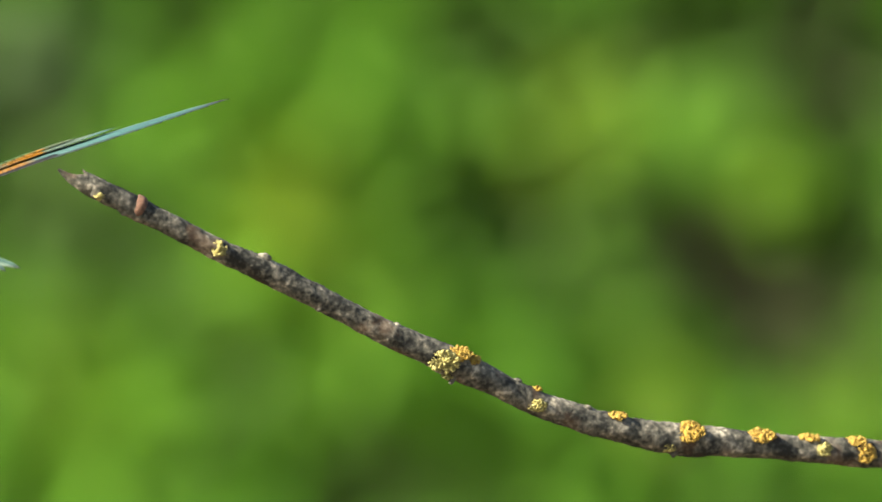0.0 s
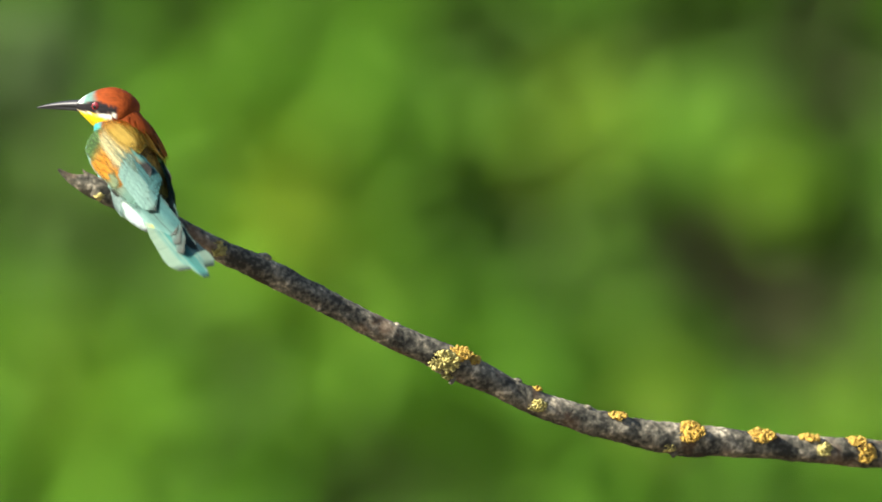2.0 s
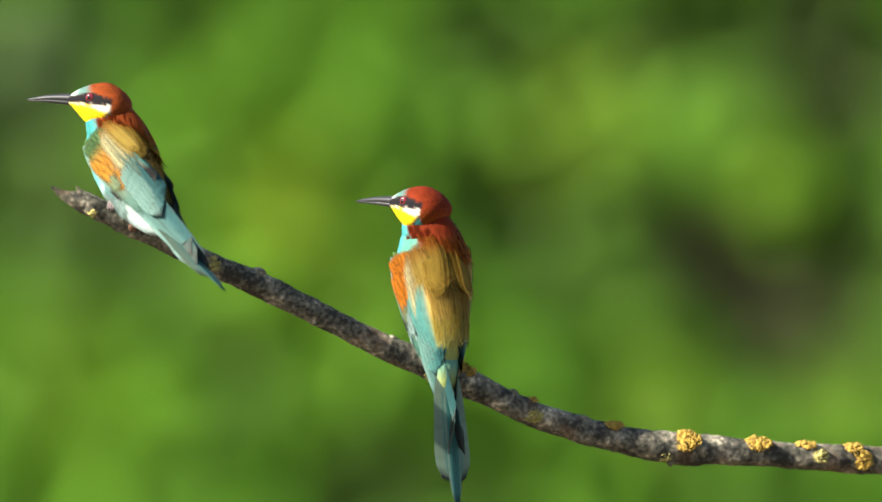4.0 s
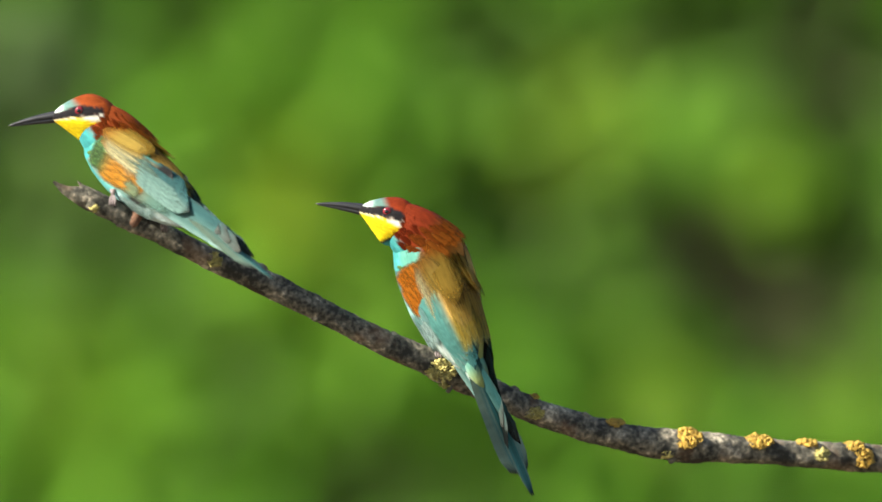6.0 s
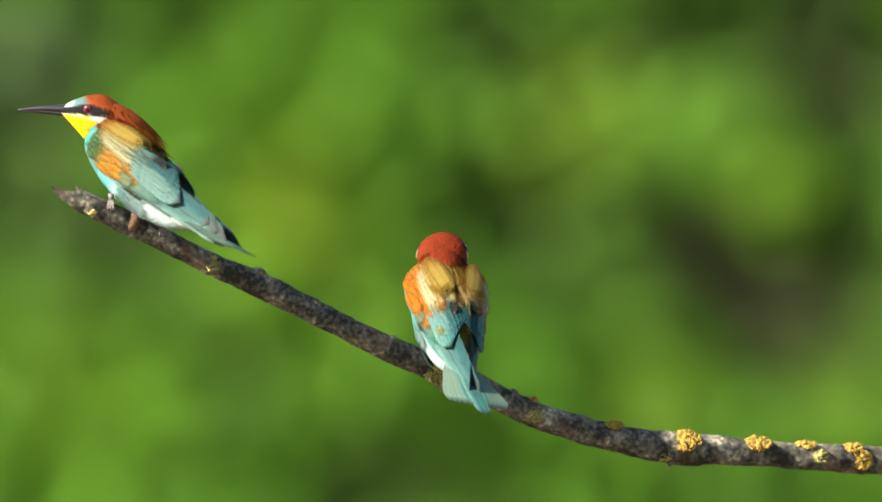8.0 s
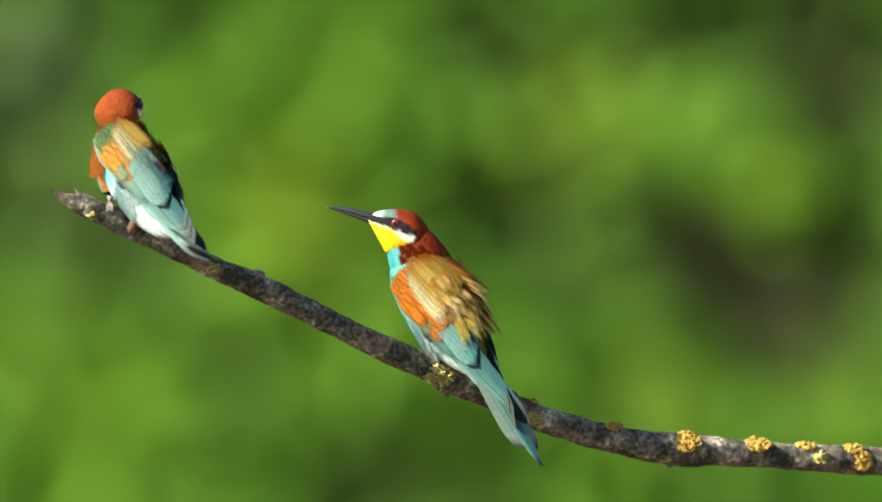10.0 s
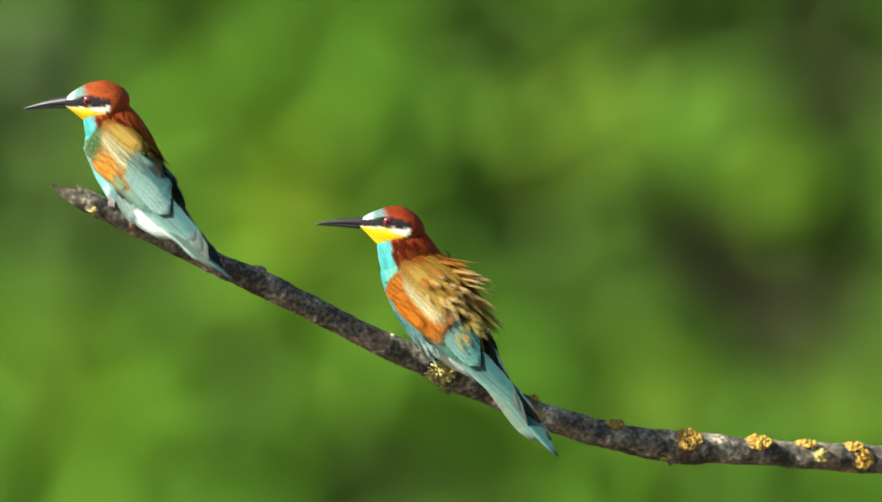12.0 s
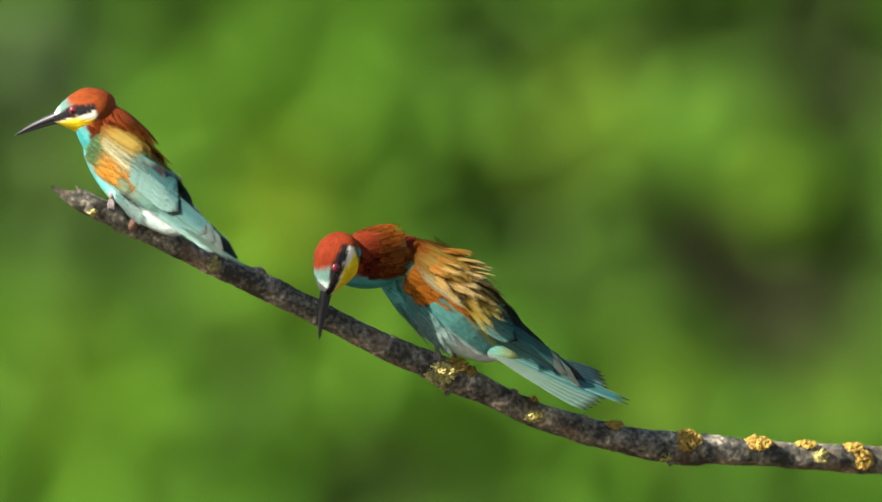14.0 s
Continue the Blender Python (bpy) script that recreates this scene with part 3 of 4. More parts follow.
    for j in range(6):
        covert("marginal_covert", 42, 13, "palm", 2 + 11 * j, -96 + 1.2 * j, -80 + 10 * j, 4.4 - 0.2 * j, (52 + 1.4 * j, 30 - 16 * j), 0.8, bare=mix(vane, GREEN, 0.6) if j > 1 else None)
    for j in range(5):
        def tint(u, c, j=j):
            gold = mix((0.30, 0.14, 0.025), (0.40, 0.27, 0.055), smooth(0.05, 0.4, u))
            pale = mix(gold, (0.55, 0.50, 0.27), smooth(0.0, 0.3, u))
            return mix(gold, pale, smooth(0.5, 2.5, j + 0.5 * c * out) if kind == "pale" else smooth(1.5, 3.6, j + 0.6 * c * out))
        long = (104 if kind == "pale" else 124) + 3 * j
        me = feather("scapular", long, 18, tint, 0.5, camber=0.02, bend=0.01, soft=0.8)
        plan.append(("scapular", me, ("upper", 6 + 7 * j, -93 + 2.5 * j, -96 - 3 * j, 7.5 - 0.3 * j, 0.5, (-5 + 4.2 * j, 42 - 3 * j))))
    for bone, long in (("upper", UPPER), ("fore", FORE), ("palm", PALM)):
        r = {"upper": 8, "fore": 7, "palm": 6}[bone]
        col = mix(GREEN, AQUA, 0.5) if bone == "palm" else GREEN
        v, f, t = egg(12, 12, lambda u, a: (long * 0.5 - math.cos(math.pi * u) * long * 0.56, math.sin(math.pi * u) ** 0.7 * math.cos(a) * r,
                                            math.sin(math.pi * u) ** 0.7 * math.sin(a) * r * 0.6), lambda p: col)
        plan.append(("leading_edge", mesh_from("leading_edge", v, f, DOWN, t), (bone, 0, ANGLES[bone][0], ANGLES[bone][1], -5.0, 0, None)))
    return plan


GIRTH = ((-258, 0), (-252, 10), (-235, 25), (-200, 41), (-160, 54), (-110, 62), (-60, 61), (-20, 55), (10, 45), (28, 30), (38, 12), (42, 0))


def torso_radius(x, fat=1.0):
    """Half height and half width of the body, x running back from the neck."""
    for (a, p), (b, q) in zip(GIRTH, GIRTH[1:]):
        if x <= b:
            k = fat * (p + (q - p) * (x - a) / (b - a))
            return k, k * 0.86
    return 0.0, 0.0


def torso_tint(p, red):
    z = p.z / 50
    ang = math.atan2(p.z, abs(p.y) + 1e-6)
    back = mix(red, GOLD, smooth(-22, -75, p.x))
    back = mix(back, (0.34, 0.28, 0.06), smooth(-140, -190, p.x))
    back = mix(back, (0.26, 0.31, 0.10), smooth(-190, -240, p.x))
    belly = mix((0.055, 0.30, 0.29), (0.13, 0.40, 0.38), smooth(0, -90, p.x))
    belly = mix(belly, (0.52, 0.60, 0.55), smooth(-100, -180, p.x))
    belly = mix(belly, (0.46, 0.58, 0.55), smooth(-80, -130, p.x) * smooth(-0.35, -0.9, ang))
    flank = mix((0.085, 0.260, 0.200), TEAL, smooth(-60, -120, p.x))
    col = mix(mix(belly, flank, smooth(-0.35, -0.1, ang)), back, smooth(0.5, 0.8, ang))
    n = 0.10 * noise.noise(p / 9) + 0.08 * noise.noise(p / 3)
    return tuple(max(0.0, c * (1 + n)) for c in col)


def curve(knots, x):
    """A smooth line through knots (x, value)."""
    i = 0
    while i < len(knots) - 2 and knots[i + 1][0] < x:
        i += 1
    (x0, y0), (x1, y1) = knots[i], knots[i + 1]
    before, after = knots[max(i - 1, 0)], knots[min(i + 2, len(knots) - 1)]
    m0, m1 = (y1 - before[1]) / (x1 - before[0]), (after[1] - y0) / (after[0] - x0)
    w = x1 - x0
    t = min(1.0, max(0.0, (x - x0) / w))
    return (2 * t ** 3 - 3 * t * t + 1) * y0 + (t ** 3 - 2 * t * t + t) * w * m0 + (3 * t * t - 2 * t ** 3) * y1 + (t ** 3 - t * t) * w * m1


MASK_MID, MASK_HALF = ((-60, 7), (-40, 8), (0, 11.5), (20, 8), (48, 3)), ((-60, 4), (-40, 6), (0, 9.5), (20, 7), (48, 4.5))
HEAD_TOP = ((-70, 0), (-62, 14), (-46, 28), (-24, 37), (0, 34), (16, 28), (30, 21), (40, 14), (49, 5))
HEAD_LOW = ((-70, -6), (-62, -24), (-46, -42), (-24, -51), (-4, -50), (12, -36), (26, -23), (38, -12), (49, -3))
HEAD_WIDE = ((-70, 4), (-63, 27), (-48, 40), (-28, 41), (0, 36.5), (16, 32), (30, 24), (40, 16), (49, 6))


def head_tint(p, red):
    x, y, z = p.x, abs(p.y), p.z
    x, z = x + 1.6 * noise.noise(p / 4), z + 1.6 * noise.noise(p / 4 + Vector((9, 0, 0)))
    col = mix(red, mix(red, ORANGE, 0.45), smooth(10, -35, z) * smooth(-10, -50, x))
    mid, half = curve(MASK_MID, x), curve(MASK_HALF, x)
    top, low = mid + half, mid - half
    # pale forehead and brow
    brow = smooth(-12, 8, x - 0.9 * (z - 20)) * smooth(top - 1, top + 1, z)
    col = mix(col, mix((0.105, 0.195, 0.165), (0.42, 0.50, 0.45), smooth(20, 34, x)), brow)
    # white under the mask, then yellow down to a black collar, turquoise below it
    g = (x + 5) * 0.66 + (z + 50) * 0.75
    band = 0.5 + 11 * smooth(8, -38, x)
    throat = mix((0.72, 0.72, 0.60), YELLOW, smooth(low - band + 1, low - band - 4, z))
    throat = mix(BLACK, throat, smooth(4, 7, g))
    throat = mix((0.055, 0.30, 0.29), throat, smooth(-1, 1.5, g))
    col = mix(col, throat, smooth(low + 1, low - 1.5, z) * smooth(-48, -42, x))
    col = mix(col, (0.055, 0.30, 0.29), smooth(-46, -52, x) * smooth(-36, -44, z))
    mask = smooth(low - 1.5, low + 1, z) * smooth(top + 1.5, top - 1, z) * smooth(-50, -43, x)
    col = mix(col, BLACK, mask)
    n = 0.12 * noise.noise(p / 6) + 0.10 * noise.noise(p / 2)
    return tuple(max(0.0, c * (1 + n)) for c in col)


def neck_tint(p, red):
    ang = math.atan2(p.z, abs(p.y) + 1e-6)
    col = mix((0.055, 0.30, 0.29), mix(red, mix(ORANGE, GOLD, 0.5), 0.7 * smooth(10, -70, p.x)), smooth(0.02, 0.22, ang))
    n = 0.12 * noise.noise(p / 6) + 0.10 * noise.noise(p / 2)
    return tuple(max(0.0, c * (1 + n)) for c in col)


def head_place(u, a, broad):
    x = -10.5 - 59.5 * math.cos(math.pi * u)
    top, low, wide = curve(HEAD_TOP, x), curve(HEAD_LOW, x), curve(HEAD_WIDE, x)
    ends = min(1.0, math.sin(math.pi * u) * 4)
    c, s = math.cos(a), math.sin(a)
    return (x, broad * wide * c * ends * (1 - 0.12 * max(0.0, -s)), (top + low) / 2 + (top - low) / 2 * s * ends)


def bird(kind, label, under=0.05, name="bee_eater"):
    root = new(name)
    tagged(root, label, "bird", group="bee-eaters")
    rng = random.Random(11)
    fat = {"rich": 1.15, "pale": 1.0}[kind]       # one bird holds its plumage looser
    crest = {"rich": 7, "pale": 15}[kind]
    parts = {"root": root, "fat": fat}
    red = {"rich": (0.160, 0.021, 0.005), "pale": (0.205, 0.041, 0.008)}[kind]
    v, f, t = egg(60, 40, lambda u, a: (-258 + 300 * u, torso_radius(-258 + 300 * u, fat)[1] * math.cos(a),
                                        torso_radius(-258 + 300 * u, fat)[0] * math.sin(a) * (1.0 if math.sin(a) < 0 else 0.86) - 4), lambda p: torso_tint(p, red))
    torso = parts["torso"] = part_of("torso", mesh_from("torso", v, f, DOWN, t), root, label="turquoise breast, pale belly and golden back")
    v, f, t = egg(22, 30, lambda u, a: (-84 + 160 * u, math.sin(math.pi * (0.06 + 0.90 * u)) ** 0.42 * math.cos(a) * (51 * (0.5 + 0.5 * fat) - 11 * u),
                                        math.sin(math.pi * (0.06 + 0.90 * u)) ** 0.42 * math.sin(a) * (53 * (0.5 + 0.5 * fat) + (crest if math.sin(a) > 0 else 0) - (6 if math.sin(a) > 0 else 15) * u) + 4 * u), lambda p: neck_tint(p, red))
    parts["neck"] = part_of("neck", mesh_from("neck", v, f, DOWN, t), root, label="chestnut nape over a turquoise throat base")
    broad = {"rich": 1.13, "pale": 1.0}[kind]
    v, f, t = egg(56, 56, lambda u, a: head_place(u, a, broad), lambda p: head_tint(p, red))
    head = parts["head"] = part_of("head", mesh_from("head", v, f, DOWN, t), root, label="chestnut crown, black mask and yellow throat")
    for nm, r0, z0, drop in (("upper_bill", 10, 5, 10), ("lower_bill", 7.5, -3, 6)):
        pts, rad = [], []
        for i in range(15):
            u = i / 14
            pts.append(Vector((34 + (94 - (4 if z0 < 0 else 0)) * u, 0, z0 - drop * u * u + (3 * u if z0 < 0 else 0))) * PX)
            rad.append((r0 * (1 - u) ** 0.75 + 0.7) * PX)
        v, f = tube(pts, rad, 12, squash=0.8)
        part_of(nm, mesh_from(nm, v, f, HORN), head, label="long black down-curved bill")
    for s in (1, -1):
        v, f, _ = egg(12, 14, lambda u, a: (math.sin(math.pi * u) * math.cos(a) * 8.2, -math.cos(math.pi * u) * 4.6 * s, math.sin(math.pi * u) * math.sin(a) * 8.2))
        part_of("eye", mesh_from("eye", v, f, IRIS), head, pose(-3 * PX, s * 31.6 * broad * PX, 12 * PX), "dark red eye")
        v, f, _ = egg(10, 12, lambda u, a: (math.sin(math.pi * u) * math.cos(a) * 3.9, -math.cos(math.pi * u) * 2 * s, math.sin(math.pi * u) * math.sin(a) * 3.9))
        part_of("pupil", mesh_from("pupil", v, f, PUPIL), head, pose(-2.4 * PX, s * (31.6 * broad + 3.2) * PX, 12 * PX))
    # tail: a hub and twelve feathers
    v, f, t = egg(12, 16, lambda u, a: (10 - math.cos(math.pi * u) * 48, math.sin(math.pi * u) * math.cos(a) * 24, math.sin(math.pi * u) * math.sin(a) * 17),
                  lambda p: mix(mix((0.10, 0.27, 0.21), (0.26, 0.31, 0.10), smooth(0, 45, p.x)), (0.50, 0.58, 0.53), smooth(2, -6, p.z)))
    tail = parts["tail"] = part_of("tail", mesh_from("tail_coverts", v, f, DOWN, t), root, label="green-blue tail with two long central feathers")
    parts["tail_feathers"] = []
    for k in range(12):
        q = k - 5.5
        mid = abs(q) < 1
        # outer vanes are paler: backlight through the spread tail is put into their colour
        vane = flight_tint((0.070, 0.225, 0.195) if abs(q) < 2 else (0.125, 0.236, 0.172), (0.045, 0.165, 0.150) if abs(q) < 2 else (0.28, 0.34, 0.245),
                           (0.28, 0.36, 0.26), 0.012 if not mid else 0.04)
        me = feather("tail_feather", 272 if mid else 232 - 2 * abs(q), 13 if mid else 17,
                     (lambda u, c, v=vane, g=(1 if q > 0 else -1): v(u, c * g)), 0.72 if not mid else 0.5, camber=0.06, bend=-0.01, under=0.6)
        parts["tail_feathers"].append((part_of("tail_feather", me, tail), q))
    # wings
    for s, key in ((1, "wing_left"), (-1, "wing_right")):
        v, f, t = egg(10, 14, lambda u, a: (-s * (2 - math.cos(math.pi * u) * 15), math.sin(math.pi * u) * math.cos(a) * 15 - 12, math.sin(math.pi * u) * math.sin(a) * 6 - 6),
                      lambda p: GREEN)
        wing = parts[key] = part_of("wing", mesh_from("shoulder", v, f, DOWN, t), root,
                                    label="wing with orange coverts and blue-green black-edged flight feathers")
        plan = wing_plan(kind, s, under)
        parts[key + "_feathers"] = [(part_of(nm, me, wing), spec) for nm, me, spec in plan]
    # long pale feathers along both sides of the back, and the golden mantle
    parts["mantle"] = []
    def scapular_tint(u, c):
        return mix(mix(red, ORANGE, 0.8), (0.46, 0.30, 0.05), smooth(0.05, 0.35, u))
    def lay(x0, b0, x1, b1, lift):
        """A pose on the back from a root to a tip, each x along the body and an angle from the ridge."""
        def skin(x, b, up):
            hz, hy = torso_radius(x, fat)
            a = radians(90 - b)
            return Vector((x, (hy + up) * math.cos(a), (hz * 0.86 + up) * math.sin(a) - 4)), Vector((0, math.cos(a), math.sin(a)))
        (p, n0), (q, n1) = skin(x0, b0, lift), skin(x1, b1, lift + 3)
        return Matrix.Translation(p * PX) @ frame_of(q - p, n0 + n1)
    for s in (1, -1):
        for k in range(3):
            me = feather("scapular", 118 + 5 * k - (14 if kind == "pale" else 0), 19, scapular_tint, 0.62, camber=0.05, bend=-0.03, mat=PLUME, soft=0.62)
            m = lay(-4 - 6 * k, s * (14 + 7 * k), -120 - 6 * k, s * (13 + 8.5 * k), 3.0 + 2.6 * k)
            parts["mantle"].append((part_of("scapular", me, torso, m), m, 20, 4, 0.3 + 0.1 * k))
    olive, rump = (0.42, 0.30, 0.04), (0.32, 0.32, 0.08)
    shades = ((mix(red, ORANGE, 0.25), mix(red, ORANGE, 0.7)), (mix(ORANGE, GOLD, 0.35), mix(ORANGE, GOLD, 0.85)), (mix(GOLD, CREAM, 0.1), mix(GOLD, CREAM, 0.65)), (mix(GOLD, CREAM, 0.2), mix(GOLD, CREAM, 0.75)),
              (mix(GOLD, olive, 0.5), mix(olive, CREAM, 0.4)), (olive, mix(rump, CREAM, 0.25)))
    down = [feather("mantle_feather", 80 + 2 * i, 7.0, soft_tint(*c, mix(c[0], red, 0.3)), 0.3, camber=0.03, bend=0.13, steps=7, mat=PLUME, soft=0.8) for i, c in enumerate(shades)]
    for row in range(12):
        for k in range(15):
            b = (k - 7 + 0.5 * (row % 2)) * ((5.8 if kind == "pale" else 7.0) - 0.15 * row) + rng.uniform(-2, 2)
            x = 4 - 13 * row + rng.uniform(-4, 4)
            hz, hy = torso_radius(x, fat)
            a = radians(90 - b)
            c = Vector((x, hy * math.cos(a), hz * 0.86 * math.sin(a) - 4 + 1.0))
            m = Matrix.Translation(c * PX) @ pose(0, 0, 0, -b, 0, 0) @ pose(0, 0, 0, 0, 0, 180 + rng.uniform(-6, 6)) @ pose(0, 0, 0, 0, -2.0 if row < 5 else 0.0, 0)
            ob = part_of("mantle_feather", down[row // 2], torso, m)
            parts["mantle"].append((ob, m, (18, 24, 32)[row] if row < 3 else 46 if row < 8 else 28, rng.uniform(-22, 22), rng.random()))
    # short feathers over the nape
    nape = [feather("nape_feather", 46, 8, soft_tint(c, mix(c, ORANGE, 0.25), c), 0.4, camber=0.03, bend=0.06, steps=6, mat=PLUME, soft=0.8) for c in (red, mix(red, ORANGE, 0.35), mix(red, ORANGE, 0.7))]
    for row in range(6):
        for k in range(11):
            b = (k - 5 + 0.5 * (row % 2)) * 15 + rng.uniform(-4, 4)
            x = 46 - 14 * row + rng.uniform(-4, 4)
            u = (x + 84) / 160
            r = math.sin(math.pi * (0.06 + 0.90 * u)) ** 0.42 * (52.5 * (0.5 + 0.5 * fat) + crest * max(0.0, math.cos(radians(b))) - 7 * u)
            a = radians(90 - b)
            m = Matrix.Translation(Vector((x, r * math.cos(a), r * math.sin(a) + 4 * u)) * PX) @ pose(0, 0, 0, -b) @ pose(0, 0, 0, 0, 0, 180 + rng.uniform(-6, 6)) @ pose(0, 0, 0, 0, -4.0, 0)
            ob = part_of("nape_feather", nape[min(2, row // 2)], parts["neck"], m)
            parts["mantle"].append((ob, m, 3, rng.uniform(-6, 6), rng.random()))
    # loose plumes on the flanks and breast
    wool = [feather("flank_feather", 48, 11, soft_tint(c, mix(c, (0.5, 0.6, 0.55), 0.10), c), 0.3, camber=0.03, bend=0.05, steps=6, mat=PLUME, soft=1.0)
            for c in ((0.05, 0.27, 0.26), (0.075, 0.31, 0.30), (0.12, 0.37, 0.35), (0.24, 0.44, 0.41), (0.40, 0.54, 0.50))]
    for s in (1, -1):
        for row in range(10):
            for k in range(6):
                b = s * (98 + 11 * k + rng.uniform(-4, 4))
                x = 8 - 17 * row + rng.uniform(-5, 5)
                hz, hy = torso_radius(x, fat)
                a = radians(90 - b)
                c = Vector((x, hy * math.cos(a), hz * math.sin(a) * (0.86 if a > 0 else 1.0) - 4))
                m = Matrix.Translation(c * PX) @ pose(0, 0, 0, -b, 0, 0) @ pose(0, 0, 0, 0, 0, 180 + rng.uniform(-6, 6)) @ pose(0, 0, 0, 0, 1.5 if row < 4 else 5.0, 0)
                ob = part_of("flank_feather", wool[min(4, (row + (k > 2)) // 2)], torso, m)
                parts["mantle"].append((ob, m, 13, rng.uniform(-14, 14), rng.random()))
    # feet
    parts["feet"] = []
    for s in (1, -1):
        verts, faces = [], []
        def add(line, radii):
            v, f = tube([Vector(p) * PX * 0.62 for p in line], [r * PX * 0.62 for r in radii], 8)
            o = len(verts)
            verts.extend(v)
            faces.extend(tuple(i + o for i in q) for q in f)
        add(((0, 4, 26), (0, 2, 16), (0, 0, 6)), (10, 7, 5))
        for side in (-7, 0, 7):
            add(((0, 0, 6), (side * 0.6, -10, 4), (side, -20, -4), (side, -25, -14), (side, -24, -22)), (5, 4.5, 4, 3.2, 1.2))
        add(((0, 0, 6), (0, 12, 3), (0, 20, -6)), (5, 4, 1.5))
        parts["feet"].append(part_of("foot", mesh_from("foot", verts, faces, SKIN), root, label="small grey-pink foot"))
    return parts


ROSY = bird("pale", "bee-eater with green shoulders, perched at the broken end of the branch")
RUST = bird("rich", "bee-eater with deep rust wings and a ruffled golden back, perched mid-branch")
PASSER = bird("pale", "bee-eater flying past overhead with drooping wings", 0.22)

# ---- sway of the branch ----
SWAY = ((0.0, 14), (0.3, 15), (0.5, 15), (0.6, 14), (0.8, 7), (1.0, 9), (1.2, 11), (1.5, 6), (1.75, 10), (2.0, 14), (2.25, 11), (2.5, 8), (2.7, 7), (2.85, 1), (3.0, -3),
        (3.2, 1), (4.0, 0), (5.3, -1), (5.5, 2), (6.0, 4), (6.5, 0), (7.0, 0), (8.2, 0), (10.3, -2), (10.5, -1), (11.0, 0), (11.5, 1), (12.0, 2), (12.5, 2), (13.0, 1), (14.0, 0.5))


def sway_turn(t):
    for (a, p), (b, q) in zip(SWAY, SWAY[1:]):
        if t <= b:
            return Matrix.Rotation((p + (q - p) * (t - a) / (b - a)) / 1085, 4, "Y")
    return Matrix.Rotation(SWAY[-1][1] / 1085, 4, "Y")


def carried_point(p, t):
    return PIVOT + sway_turn(t) @ (Vector(p) - PIVOT)


def way(a, b, long, sign, d=0.0):
    k = 1 + d / DIST
    dx, dy = (b[0] - a[0]) * k, (b[1] - a[1]) * k
    return Vector((dx, sign * math.sqrt(max(0.0, long * long - dx * dx - dy * dy)), -dy)).normalized()


def plan_xy(p):
    k = PX * (1 + p.y / DIST)
    return p.x / k + 784, 446.5 - (p.z - EYE_Z) / k


BODY, TAIL, BILL = 232.0, 268.0, 127.0
FOLD = {1.0: ("fold", 0.0, -60, 8, -9), 1.15: ("fold", 0.0, -55, 8, -9)}


def wing_matrix(torso, side, spec, fat):
    round_back = radians(-spec[2] - 6) if spec[0] == "fold" else 0.785
    shoulder = Vector((-66, side * 56 * math.sin(round_back), 56 * math.cos(round_back))) * PX if spec[0] == "fold" else Vector((-34, side * 34, 34)) * PX
    shoulder.yz *= fat
    if spec[0] == "fold":
        _, o, dihedral, twist, sweep = spec
        return torso @ Matrix.Translation(shoulder) @ pose(0, 0, 0, side * dihedral) @ pose(0, 0, 0, 0, -twist) @ pose(0, 0, 0, 0, 0, -side * sweep) \
            @ Matrix(((0, 1, 0, 0), (-1, 0, 0, 0), (0, 0, 1, 0), (0, 0, 0, 1))), o
    _, o, tip, sign, trail = spec
    p, a = bones(o)["palm"]
    w = radians(-89 + (-20.8 + 89) * o)
    end = p + Vector((math.cos(a), math.sin(a))) * 62 + Vector((math.cos(w), math.sin(w))) * 322
    beta, place = math.atan2(end.y, end.x), torso @ shoulder
    t = way(plan_xy(place), tip, end.length, sign, place.y)
    n = Vector(trail).cross(t) * (1 if side < 0 else -1)
    n.normalize()
    fwd = n.cross(t) if side < 0 else t.cross(n)
    e1, e2 = t * math.cos(beta) - fwd * math.sin(beta), t * math.sin(beta) + fwd * math.cos(beta)
    m = Matrix((e1 * (1 if side < 0 else -1), e2, n)).transposed().to_4x4()
    return Matrix.Translation(place) @ m, o


